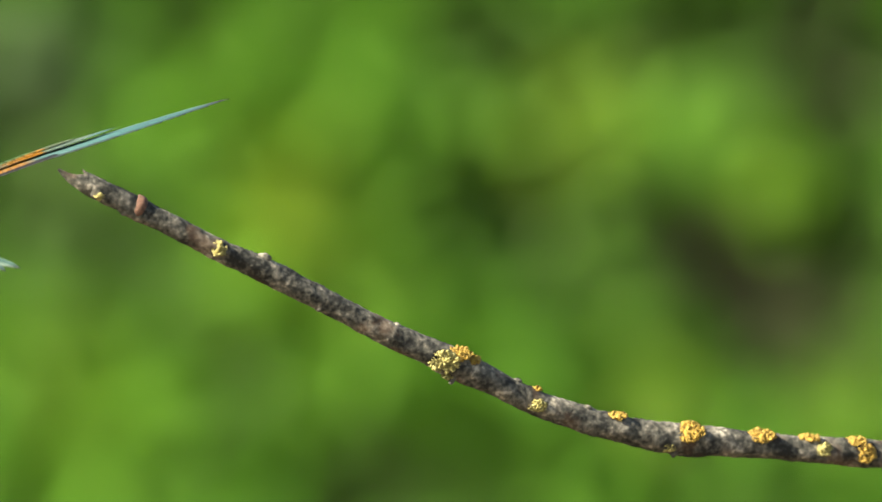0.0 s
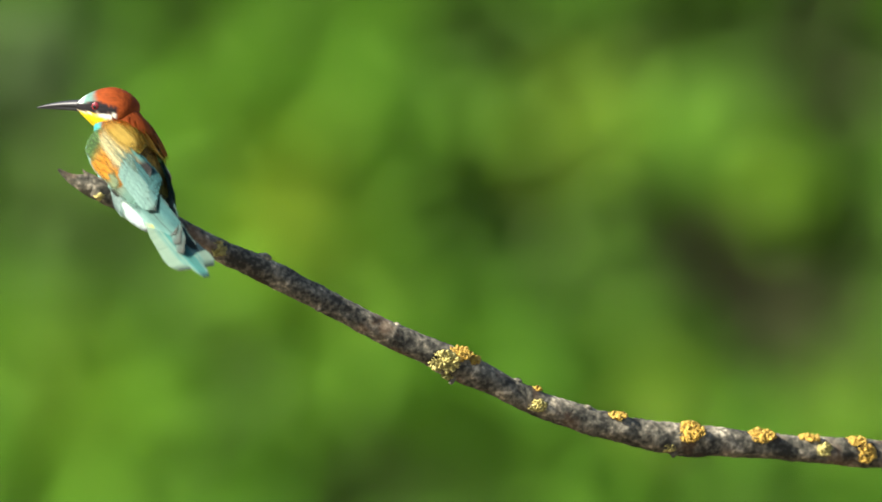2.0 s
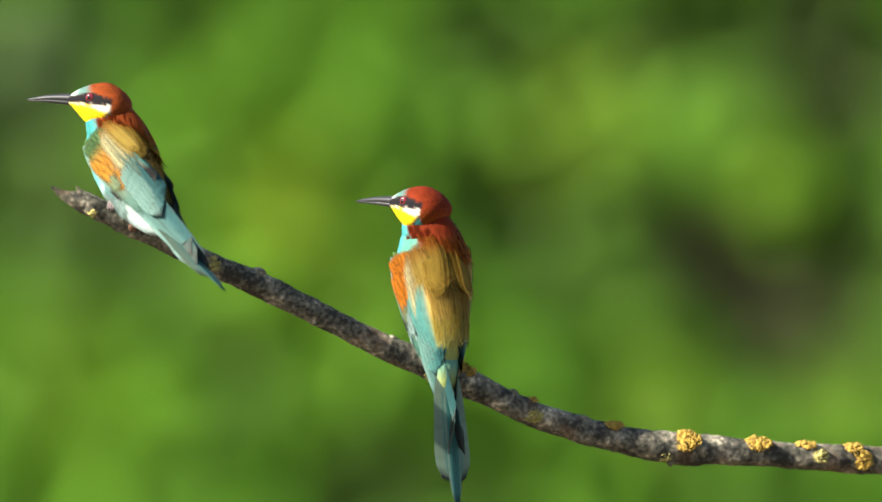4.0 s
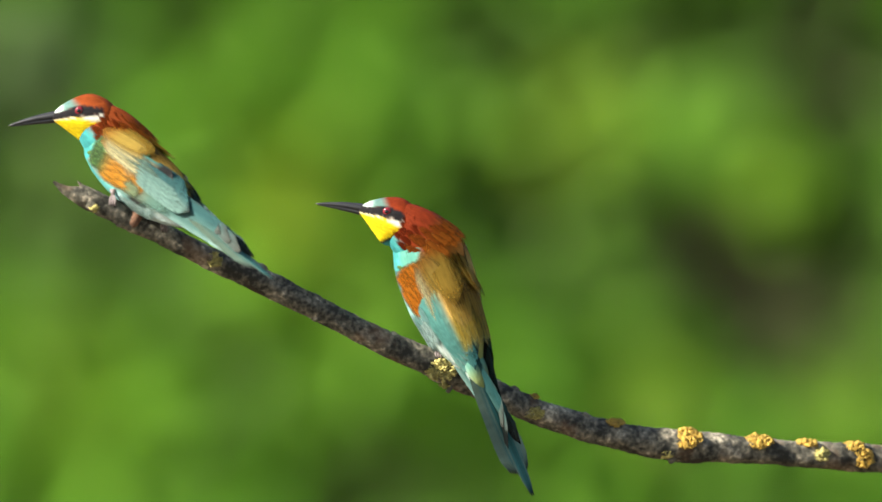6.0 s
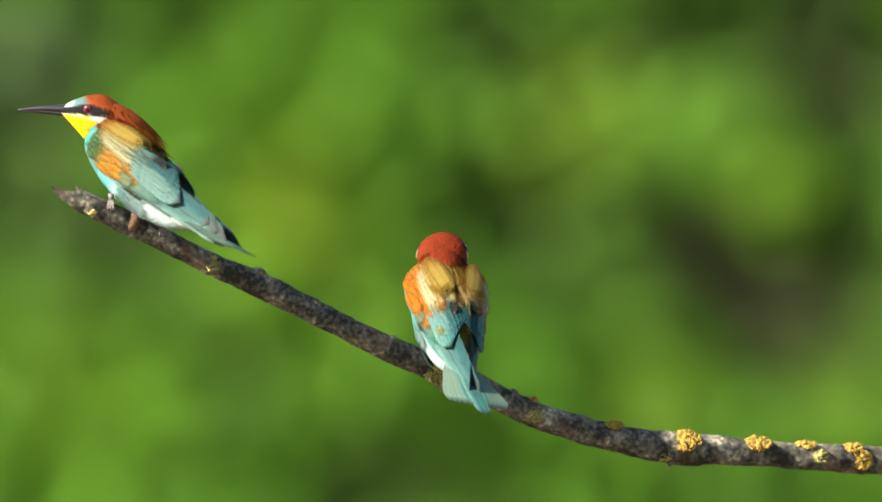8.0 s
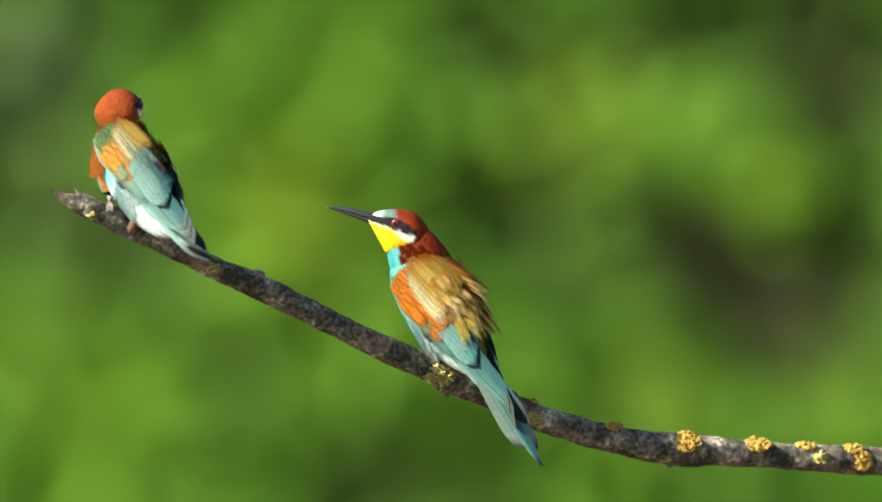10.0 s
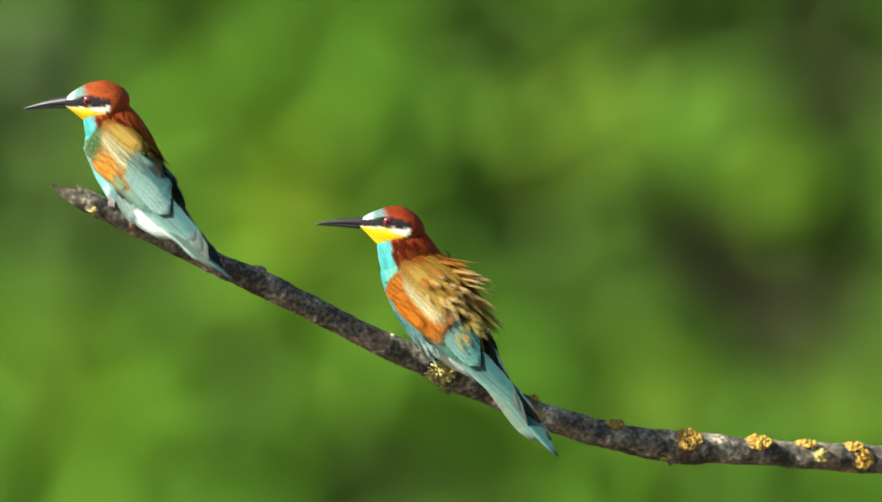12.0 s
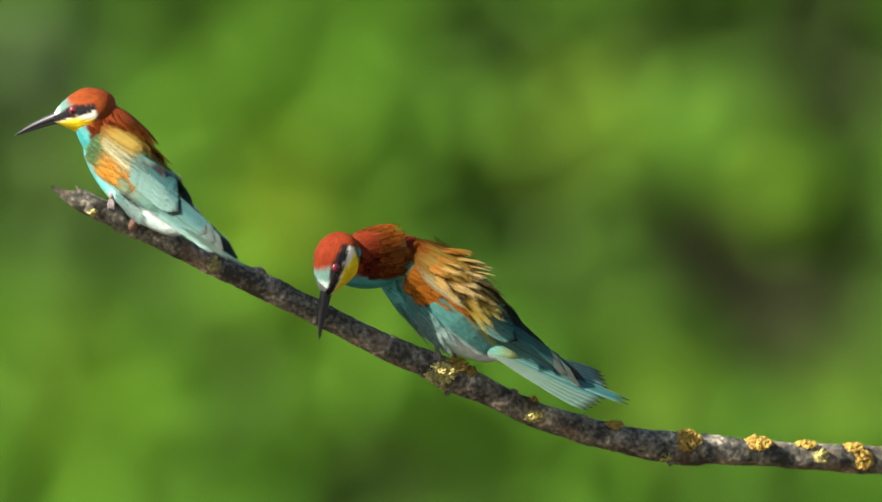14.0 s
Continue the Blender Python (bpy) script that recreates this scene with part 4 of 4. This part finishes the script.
def fly(parts, rows, feet, landed, base):
    """Key a bird from rows: time, shoulders, rump, tail tip, head and bill tip in plan units, and ways."""
    keys = {k: [] for k in ("root", "torso", "neck", "head", "tail", "wing_left", "wing_right")}
    foot_rows, fans, puffs, opens = [[], []], [], {1: [], -1: []}, []
    for row in rows:
        t, d = row["t"], row.get("d", base)
        n, r = row["N"], row["R"]
        along = way(r, n, BODY, row.get("s", 1), d)
        mid = at((n[0] + r[0]) / 2, (n[1] + r[1]) / 2, d)
        torso = Matrix.Translation(mid + along * (BODY / 2 * PX)) @ frame_of(along, row["back"])
        perched = t >= landed
        home = carried_point(feet[0], t) if perched else mid
        root = Matrix.Translation(home)
        rel = root.inverted()
        front = torso.translation
        hx = row["H"]
        off = Vector((hx[0] - n[0], 0, n[1] - hx[1]))
        reach = math.sqrt(max(0.0, 66 ** 2 - off.length_squared))
        head_at = front + Vector((off.x, reach * row.get("hs", 0.15) - row.get("near", 0.0), off.z)) * PX
        bill = row["bill"] if "bill" in row else way(hx, row["P"], BILL, row.get("ps", 1))
        head = Matrix.Translation(head_at) @ frame_of(bill, row.get("crown", (0, 0, 1)))
        span = head_at - front
        neck = Matrix.Translation(head_at - span.normalized() * 74 * PX) @ frame_of(span, torso.to_3x3() @ Vector((-0.4, 0, 0.8)) - Vector(bill).normalized() * 1.1)
        tail_at = torso @ (Vector((-BODY - 2, 0, 2)) * PX)
        tw = way(plan_xy(tail_at), row["T"], TAIL, row.get("ts", -1), tail_at.y)
        tail = Matrix.Translation(tail_at) @ frame_of(tw, row.get("top", row["back"]))
        keys["root"].append((t, root))
        for k, m in (("torso", torso), ("neck", neck), ("head", head), ("tail", tail)):
            keys[k].append((t, rel @ m))
        for side, k in ((1, "wing_left"), (-1, "wing_right")):
            spec = row.get("L" if side > 0 else "W", FOLD[parts["fat"]])
            lie = torso if spec[0] == "wing" else Matrix.Translation(front) @ frame_of(along * 0.62 - tw * 0.38, row["back"])
            m, o = wing_matrix(lie, side, spec, parts["fat"])
            keys[k].append((t, rel @ m))
            puffs[side].append((t, (o, row.get("puff", 0.0))))
        fans.append((t, row.get("fan", 4.0)))
        opens.append((t, row.get("puff", 0.0)))
        for i in (0, 1):
            if perched:
                m = rel @ Matrix.Translation(carried_point(feet[i], t)) @ pose(0, 0, 0, 0, 0, 0)
            else:
                m = rel @ torso @ pose(-130 * PX, (20 - 40 * i) * PX, -66 * PX, 0, 60, 0)
            foot_rows[i].append((t, m))
    for k, path in keys.items():
        walk(parts[k], path)
    for i in (0, 1):
        walk(parts["feet"][i], foot_rows[i])
    for ob, q in parts["tail_feathers"]:
        walk(ob, [(t, pose(-6 * PX, 1.5 * q * PX, (6 - abs(q) * 1.1) * PX, 0, 0, q * f / 5.5)) for t, f in thin(fans)])
    rng = random.Random(21)
    for side, k in ((1, "wing_left"), (-1, "wing_right")):
        for ob, spec in parts[k + "_feathers"]:
            loose = 6 if "scapular" in ob.name else rng.uniform(1, 8) if "_covert" in ob.name and "primary" not in ob.name and "marginal" not in ob.name else 0
            walk(ob, [(t, plume_pose(spec, o, side, loose * p)) for t, (o, p) in thin(puffs[side])])
    if max(p for _, p in opens) > 0:
        for ob, rest, lift, yaw, luck in parts["mantle"]:
            walk(ob, [(t, rest @ pose(0, 0, 0, 0, -lift * p * (0.5 + 0.8 * luck), yaw * p)) for t, p in thin(opens)])


def thin(rows):
    """Leaves out rows that only repeat their neighbours."""
    return [r for i, r in enumerate(rows) if i in (0, len(rows) - 1) or rows[i - 1][1] != r[1] or rows[i + 1][1] != r[1]]


BACK = (0.68, -0.50, 0.54)
TUCKED = ("fold", 0.0, -74, 8, -9)

OVER, HALF = ("fold", 0.0, -43, 8, -7), ("fold", 0.0, -51, 8, -8)


def rosy_rows():
    up, sl = (0.1, -0.75, 0.65), (0.5, -0.3, 0.8)
    fly_in = [
        dict(t=0.0, N=(-130, 345), R=(-135, 420), T=(-140, 500), H=(-135, 310), fan=52, W=("wing", 1.0, (392, 165), 0.5, (0.03, -0.99, -0.10)), L=("wing", 1.0, (-560, 330), 1.0, (0, -1, -0.25))),
        dict(t=0.1, N=(60, 355), R=(75, 430), T=(95, 540), H=(40, 330), fan=58, W=("wing", 1.0, (433, -5), 1.0, (0.6, -0.8, -0.2)), L=("wing", 1.0, (-420, 390), 1.0, (0, -0.8, -0.5))),
        dict(t=0.2, N=(205, 310), R=(222, 390), T=(240, 560), H=(207, 285), fan=55, W=("wing", 1.0, (585, -5), 1.0, (0.55, -0.5, -0.6)), L=("wing", 1.0, (-220, 350), 1.0, (0, -0.5, -0.8))),
        dict(t=0.3, N=(262, 275), R=(285, 375), T=(300, 570), H=(263, 246), fan=56, W=("wing", 1.0, (565, -12), 1.0, (0.6, -0.45, -0.6)), L=("wing", 1.0, (-150, 350), 1.0, (0, -0.5, -0.8))),
        dict(t=0.4, N=(238, 215), R=(262, 335), T=(320, 480), H=(229, 182), fan=58, W=("wing", 1.0, (714, 123), 1.0, (0.2, -0.6, -0.7)), L=("wing", 1.0, (-220, 130), 1.0, (0, -0.6, -0.8))),
        dict(t=0.5, N=(210, 205), R=(232, 345), T=(252, 508), H=(205, 172), fan=54, W=("wing", 1.0, (708, 98), 1.0, (0.05, -0.8, -0.6)), L=("wing", 1.0, (-270, 110), 1.0, (0, -0.6, -0.8))),
        dict(t=0.6, N=(190, 190), R=(165, 345), T=(158, 530), H=(186, 128), fan=34, W=("wing", 1.0, (652, 104), 1.0, (-0.05, -0.4, -0.9)), L=("wing", 1.0, (-160, -110), 1.0, (-0.3, -0.3, -0.8))),
        dict(t=0.7, N=(178, 200), R=(160, 330), T=(150, 505), H=(180, 142), fan=28, W=("wing", 0.9, (616, 138), 1.0, (0.1, -0.9, -0.3)), L=("wing", 0.9, (-210, 60), 1.0, (0, -0.9, -0.3))),
        dict(t=0.8, N=(180, 215), R=(175, 345), T=(300, 380), H=(212, 160), bill=(0.95, 0.2, 0.12), fan=20, W=("fold", 0.35, -38, 5, -10), L=("fold", 0.45, -15, 5, -15)),
        dict(t=0.9, N=(215, 215), R=(180, 350), T=(170, 460), H=(245, 165), bill=(0.95, 0.25, 0.12), fan=40, W=("fold", 0.1, -52, 9, 0), L=("fold", 0.2, -40, 9, 0)),
        dict(t=1.0, N=(208, 215), R=(172, 372), T=(96, 505), H=(234, 158), bill=(0.25, 0.95, 0.0), fan=37, back=(0.05, -0.9, 0.3), W=OVER, L=OVER),
        dict(t=1.1, N=(205, 215), R=(188, 360), T=(165, 495), H=(212, 155), bill=(0.3, 0.95, 0.0), fan=24, back=(0.05, -0.9, 0.3), W=OVER, L=OVER),
        dict(t=1.2, N=(195, 220), R=(205, 370), T=(215, 470), H=(186, 165), bill=(-0.6, 0.75, -0.1), fan=20, back=(0.1, -0.9, 0.3), W=OVER, L=OVER),
    ]
    for r in fly_in:
        r.setdefault("back", up)
        if "P" not in r and "bill" not in r:
            r["bill"] = (0.1, 0.95, 0.1)
            r["hs"] = 1
    sit = [
        dict(t=1.5, N=(195, 240), R=(268, 390), T=(365, 478), H=(172, 186), P=(63, 181), fan=11, back=(0.38, -0.8, 0.45), top=(0.25, -0.85, 0.4), W=HALF, L=HALF),
        dict(t=2.0, N=(205, 240), R=(276, 390), T=(375, 502), H=(178, 190), P=(60, 185), fan=6, back=(0.56, -0.62, 0.5), top=(0.25, -0.85, 0.4), crown=(0.0, -0.36, 1)),
        dict(t=2.3, N=(175, 255), R=(315, 370), T=(510, 440), H=(140, 200), P=(10, 200), back=sl),
        dict(t=2.5, N=(172, 268), R=(330, 365), T=(545, 432), H=(122, 222), P=(-12, 220), ps=0.2, back=sl, fan=9),
        dict(t=2.6, N=(185, 262), R=(310, 375), T=(440, 420), H=(172, 208), bill=(-0.2, 0.95, 0.0), back=sl),
        dict(t=2.7, N=(215, 250), R=(260, 395), T=(400, 450), H=(216, 196), bill=(0.6, 0.75, 0.0)),
        dict(t=2.85, N=(235, 250), R=(258, 400), T=(330, 450), H=(243, 198), bill=(0.75, 0.6, 0.0), W=OVER, L=OVER),
        dict(t=3.0, N=(235, 272), R=(250, 425), T=(288, 562), H=(214, 216), P=(128, 202), back=(0.4, -0.85, 0.3), fan=8, W=OVER, L=OVER),
        dict(t=3.2, N=(190, 252), R=(270, 395), T=(375, 500), H=(160, 200), P=(22, 185), fan=9),
        dict(t=4.2, N=(195, 240), R=(285, 400), T=(400, 530), H=(165, 180), P=(45, 170)),
        dict(t=5.5, N=(195, 228), R=(300, 405), T=(412, 545), H=(154, 168), P=(32, 140), crown=(0.2, 0, 1)),
        dict(t=6.0, N=(188, 252), R=(335, 380), T=(490, 507), H=(138, 205), P=(-2, 220), back=sl),
        dict(t=6.5, N=(170, 272), R=(340, 372), T=(552, 448), H=(108, 238), P=(-18, 255), ps=0.3, back=sl, fan=9),
        dict(t=7.0, N=(205, 275), R=(330, 370), T=(432, 422), H=(186, 236), P=(62, 240), back=(0.5, -0.45, 0.7)),
        dict(t=7.5, N=(200, 260), R=(300, 375), T=(435, 458), H=(180, 208), bill=(-0.40, 0.90, 0.2), back=(0.5, -0.5, 0.6)),
        dict(t=8.0, N=(190, 240), R=(320, 385), T=(455, 464), H=(154, 202), P=(28, 190), back=(0.55, -0.4, 0.65)),
        dict(t=9.2, N=(200, 240), R=(300, 400), T=(410, 490), H=(180, 190), P=(70, 185)),
        dict(t=10.3, N=(215, 245), R=(290, 400), T=(380, 468), H=(222, 192), bill=(0.45, 0.88, 0.1), W=HALF, L=HALF),
        dict(t=10.5, N=(212, 240), R=(285, 410), T=(372, 502), H=(214, 195), P=(136, 180), fan=9, back=(0.5, -0.7, 0.4), W=HALF, L=HALF),
        dict(t=11.0, N=(195, 242), R=(300, 402), T=(422, 503), H=(158, 197), P=(32, 182), crown=(0.0, -0.36, 1)),
        dict(t=11.5, N=(200, 240), R=(296, 410), T=(392, 502), H=(178, 185), P=(60, 192)),
        dict(t=12.0, N=(192, 238), R=(300, 402), T=(418, 508), H=(160, 180), P=(37, 188), crown=(0.0, -0.36, 1)),
        dict(t=12.5, N=(196, 240), R=(312, 398), T=(470, 507), H=(174, 184), P=(57, 172), crown=(0.0, -0.36, 1)),
        dict(t=13.0, N=(180, 246), R=(312, 392), T=(455, 476), H=(156, 192), P=(74, 187), back=(0.55, -0.4, 0.65), crown=(0.0, -0.36, 1)),
        dict(t=13.5, N=(186, 246), R=(320, 396), T=(456, 476), H=(160, 194), P=(41, 206), crown=(0.0, -0.36, 1)),
        dict(t=14.0, N=(188, 250), R=(318, 396), T=(447, 488), H=(137, 198), P=(34, 231), ps=0.5, crown=(0.0, -0.36, 1)),
    ]
    for r in sit:
        r.setdefault("back", BACK)
        r.setdefault("W", TUCKED)
        r.setdefault("crown", (0.0, -0.12, 1))
    return fly_in + sit


def rust_rows():
    up = (-0.4, -0.55, 0.75)
    rows = [
        dict(t=0.0, d=1.5, N=(-16000, 900), R=(-16010, 990), T=(-16020, 1150), H=(-16000, 870), fan=20, W=("wing", 1.0, (-15600, 700), 1.0, (0.2, -0.8, -0.5)), L=("wing", 1.0, (-16400, 700), 1.0, (0.2, -0.8, -0.5))),
        dict(t=1.6, d=0.6, N=(-5000, 760), R=(-5010, 850), T=(-5000, 1000), H=(-5000, 730), fan=20, W=("wing", 1.0, (-4600, 500), 1.0, (0.2, -0.8, -0.5)), L=("wing", 1.0, (-5400, 500), 1.0, (0.2, -0.8, -0.5))),
        dict(t=2.2, d=0.1, N=(-860, 600), R=(-870, 690), T=(-840, 850), H=(-860, 570), fan=40, W=("wing", 1.0, (-460, 330), 1.0, (0.2, -0.8, -0.5)), L=("wing", 1.0, (-1260, 700), 1.0, (0.2, -0.8, -0.5))),
        dict(t=2.4, d=-0.04, N=(80, 510), R=(60, 590), T=(130, 740), H=(85, 490), fan=58, W=("wing", 1.0, (512, 160), 1.0, (0.15, -0.97, -0.17)), L=("wing", 1.0, (-330, 760), 1.0, (0.35, -0.85, -0.4))),
        dict(t=2.5, d=-0.05, N=(358, 500), R=(340, 560), T=(400, 780), H=(350, 520), fan=64, W=("wing", 1.0, (762, 136), 1.0, (0.2, -0.95, -0.24)), L=("wing", 1.0, (-60, 775), 1.0, (0.15, -0.97, -0.17))),
        dict(t=2.6, d=-0.03, N=(570, 400), R=(575, 490), T=(600, 640), H=(575, 378), fan=40, W=("wing", 0.7, (806, 342), 1.0, (0.3, -0.5, -0.7)), L=("wing", 0.9, (236, 663), 1.0, (0.5, -0.4, -0.7))),
        dict(t=2.7, N=(665, 395), R=(695, 520), T=(670, 640), H=(662, 348), fan=20, W=("wing", 1.0, (834, -30), 1.0, (0.75, -0.5, -0.4)), L=("wing", 1.0, (163, 566), 1.0, (0.25, -0.6, -0.7))),
        dict(t=2.8, N=(728, 440), R=(760, 610), T=(785, 760), H=(714, 384), fan=20, W=("wing", 1.0, (1119, 85), 1.0, (0.55, -0.4, -0.7)), L=("wing", 1.0, (358, 392), 1.0, (0.2, -0.4, -0.9))),
        dict(t=2.9, N=(755, 485), R=(780, 680), T=(785, 900), H=(753, 434), fan=8, W=("wing", 1.0, (1172, 200), 1.0, (0.35, -0.4, -0.85)), L=("wing", 0.9, (358, 533), 1.0, (0.45, -0.4, -0.8))),
        dict(t=3.0, N=(768, 490), R=(768, 690), T=(775, 950), H=(763, 434), fan=3, d=0.02, W=("wing", 0.9, (1182, 465), -1.0, (-0.15, -0.05, -0.95)), L=("wing", 0.86, (450, 662), -1.0, (0.5, -0.35, -0.8))),
        dict(t=3.1, N=(768, 460), R=(765, 670), T=(760, 920), H=(763, 402), fan=5, W=("wing", 0.5, (928, 745), 1.0, (-0.75, -0.6, -0.1)), L=("wing", 0.5, (651, 775), 1.0, (0.75, -0.6, -0.1))),
        dict(t=3.2, N=(772, 450), R=(768, 670), T=(757, 930), H=(766, 392), fan=4, W=("fold", 0.12, -50, -4, 0), L=("fold", 0.12, -50, -4, 0)),
    ]
    for r in rows:
        r.setdefault("back", up if r["t"] < 2.75 else (0.02, -0.9, 0.35))
        r.setdefault("d", 0.05)
        if r["t"] < 2.75:
            r["hs"] = 1
        r["bill"] = (-0.10, 0.98, 0.06)
    side, rear = (0.56, -0.68, 0.46), (0.50, -0.80, 0.3)
    sit = [
        dict(t=4.0, N=(760, 425), R=(792, 640), T=(810, 905), H=(735, 365), bill=(-0.8, 0.55, 0.1), back=rear),
        dict(t=5.3, N=(760, 415), R=(806, 630), T=(825, 900), H=(708, 350), P=(575, 338), back=(0.68, -0.66, 0.3)),
        dict(t=5.5, N=(762, 415), R=(812, 636), T=(832, 902), H=(692, 352), P=(557, 327), ps=0.2, back=(0.72, -0.62, 0.3), top=(0.1, -0.95, 0.1), hs=-0.2),
        dict(t=6.0, N=(748, 432), R=(838, 640), T=(952, 905), H=(684, 383), P=(560, 357), ps=0.2, hs=-0.3, back=side),
        dict(t=6.3, N=(738, 465), R=(850, 660), T=(1035, 835), H=(708, 392), bill=(-0.1, -0.95, 0.2), hs=-0.7, s=-0.5, ts=0.3, back=(0.64, -0.55, 0.5)),
        dict(t=6.5, N=(738, 468), R=(852, 664), T=(1048, 868), H=(708, 394), bill=(0.0, -0.96, 0.24), hs=-0.7, s=-0.5, ts=0.3, back=(0.64, -0.55, 0.5)),
        dict(t=6.7, N=(752, 445), R=(848, 655), T=(985, 890), H=(705, 375), P=(590, 335), ps=-0.5, hs=-0.5, back=(0.66, -0.55, 0.45)),
        dict(t=7.0, N=(762, 430), R=(840, 640), T=(958, 895), H=(736, 360), P=(622, 330), ps=1, hs=0.2, back=(0.62, -0.62, 0.45), puff=0.05),
        dict(t=7.3, N=(772, 450), R=(840, 650), T=(930, 880), H=(765, 390), bill=(-0.35, 0.9, 0.2), back=rear),
        dict(t=7.5, N=(776, 490), R=(826, 652), T=(905, 828), H=(770, 436), P=(874, 350), crown=(-0.35, -0.7, 0.6), back=(0.3, -0.8, 0.5), puff=0.25, W=OVER, L=OVER),
        dict(t=7.7, N=(780, 490), R=(820, 645), T=(890, 790), H=(780, 440), bill=(0.6, 0.7, 0.3), back=(0.3, -0.8, 0.5), puff=0.25, W=OVER, L=OVER),
        dict(t=8.0, N=(784, 498), R=(812, 640), T=(862, 742), H=(790, 450), bill=(0.1, 0.99, -0.05), hs=1, back=(0.3, -0.8, 0.5), fan=11, puff=0.35, W=OVER, L=OVER),
        dict(t=8.2, N=(780, 496), R=(818, 640), T=(875, 775), H=(776, 445), bill=(0.0, 0.99, -0.05), hs=1, back=(0.3, -0.8, 0.5), puff=0.35, W=OVER, L=OVER),
        dict(t=9.2, N=(760, 475), R=(835, 645), T=(930, 820), H=(725, 415), bill=(-0.85, 0.5, 0.15), back=side, puff=0.38),
        dict(t=10.3, N=(731, 470), R=(848, 645), T=(968, 838), H=(696, 402), P=(578, 354), back=side, puff=0.6),
        dict(t=10.5, N=(728, 473), R=(846, 648), T=(970, 843), H=(697, 402), P=(570, 347), ps=0.3, back=side, puff=0.62, hs=-0.2),
        dict(t=11.0, N=(734, 470), R=(850, 648), T=(990, 798), H=(686, 402), P=(581, 391), back=side, puff=0.75),
        dict(t=11.5, N=(724, 465), R=(852, 648), T=(1004, 816), H=(684, 401), P=(551, 387), ps=0.2, hs=-0.3, back=side, puff=0.85),
        dict(t=12.0, N=(722, 467), R=(852, 648), T=(988, 816), H=(686, 401), P=(557, 393), ps=0.4, back=side, puff=0.92),
        dict(t=12.3, N=(714, 470), R=(850, 630), T=(985, 760), H=(686, 408), P=(565, 405), back=side, puff=0.95, fan=14),
        dict(t=12.5, N=(708, 475), R=(855, 585), T=(1015, 642), H=(668, 438), P=(576, 426), back=(0.5, -0.45, 0.7), puff=1.0, fan=12,
             L=("fold", 0.04, -52, 5, -9), W=OVER),
        dict(t=12.75, N=(704, 480), R=(855, 585), T=(1020, 640), H=(690, 430), P=(590, 440), back=(0.5, -0.45, 0.7), puff=1.0, fan=10),
        dict(t=13.0, N=(718, 467), R=(856, 640), T=(1016, 804), H=(674, 402), P=(536, 398), ps=0.2, hs=-0.3, back=side, puff=1.0),
        dict(t=13.5, N=(722, 458), R=(858, 642), T=(1026, 814), H=(679, 392), P=(534, 385), ps=0.2, hs=-0.3, back=side, puff=0.95),
        dict(t=13.75, N=(718, 465), R=(860, 625), T=(1080, 770), H=(650, 430), P=(530, 480), ps=0.2, back=(0.5, -0.35, 0.75), puff=0.8, fan=10),
        dict(t=14.0, N=(712, 456), R=(870, 618), T=(1145, 735), ts=0, H=(592, 480), near=95, bill=(-0.22, -0.04, -0.97), crown=(-0.86, -0.48, 0.2), back=(0.48, -0.4, 0.75), puff=0.8, fan=21,
             s=0.5),
    ]
    for r in sit:
        r.setdefault("crown", (0.0, -0.12, 1))
    return rows + sit


def passer_rows():
    rows = []
    flap = ((400, -260), (-400, -260))
    for t, d, x, y, (w, l) in ((0.0, 3.0, -15000, -9000, flap), (5.0, 0.9, -2600, -4200, flap), (5.9, 0.1, -150, -1500, flap), (6.1, -0.1, 250, -560, ((330, 200), (-420, 60))),
                               (6.2, -0.2, 420, -170, ((330, 160), (-420, 60))), (6.3, -0.45, 578, -110, ((420, 60), (-530, 190))), (6.4, -1.0, 800, -170, ((480, -160), (-480, -160))),
                               (6.5, -2.2, 870, -420, ((395, 690), (-475, 725))), (6.7, -3.0, 1350, -1500, flap), (8.0, -3.2, 7500, -5200, flap), (14.0, 3.0, 34000, -12000, flap)):
        low = t < 6.35
        right, left = ((-0.2, -0.7, -0.6), (0.2, -0.7, -0.6)) if t != 6.5 else ((0.85, -0.55, 0.1), (-0.6, -0.8, 0.1))
        rows.append(dict(t=t, d=d, N=(x, y), R=(x + 8, y + (160 if low else 110)), T=(x + 12, y + (335 if low else 300 if t < 6.45 else 160)), H=(x, y - 40), hs=1, bill=(0.1, 0.95, 0.2),
                         back=(0.0, -0.8, 0.6), fan=18 if t < 6.25 else 30 if low else 58,
                         W=("wing", 1.0, (x + w[0], y + w[1]), 1.0, right), L=("wing", 1.0, (x + l[0], y + l[1]), 1.0, left)))
    return rows


def motions():
    walk(BRANCH, [(t, Matrix.Translation(PIVOT) @ sway_turn(t)) for t, _ in SWAY])
    fly(ROSY, rosy_rows(), (on_branch(192, 75), on_branch(284, 75)), 0.75, depth_of(220))
    fly(RUST, rust_rows(), (on_branch(770, 75), on_branch(800, 80)), 2.85, depth_of(730))
    fly(PASSER, passer_rows(), (Vector((0, 0, 0)), Vector((0, 0, 0))), 99, 0.0)


motions()
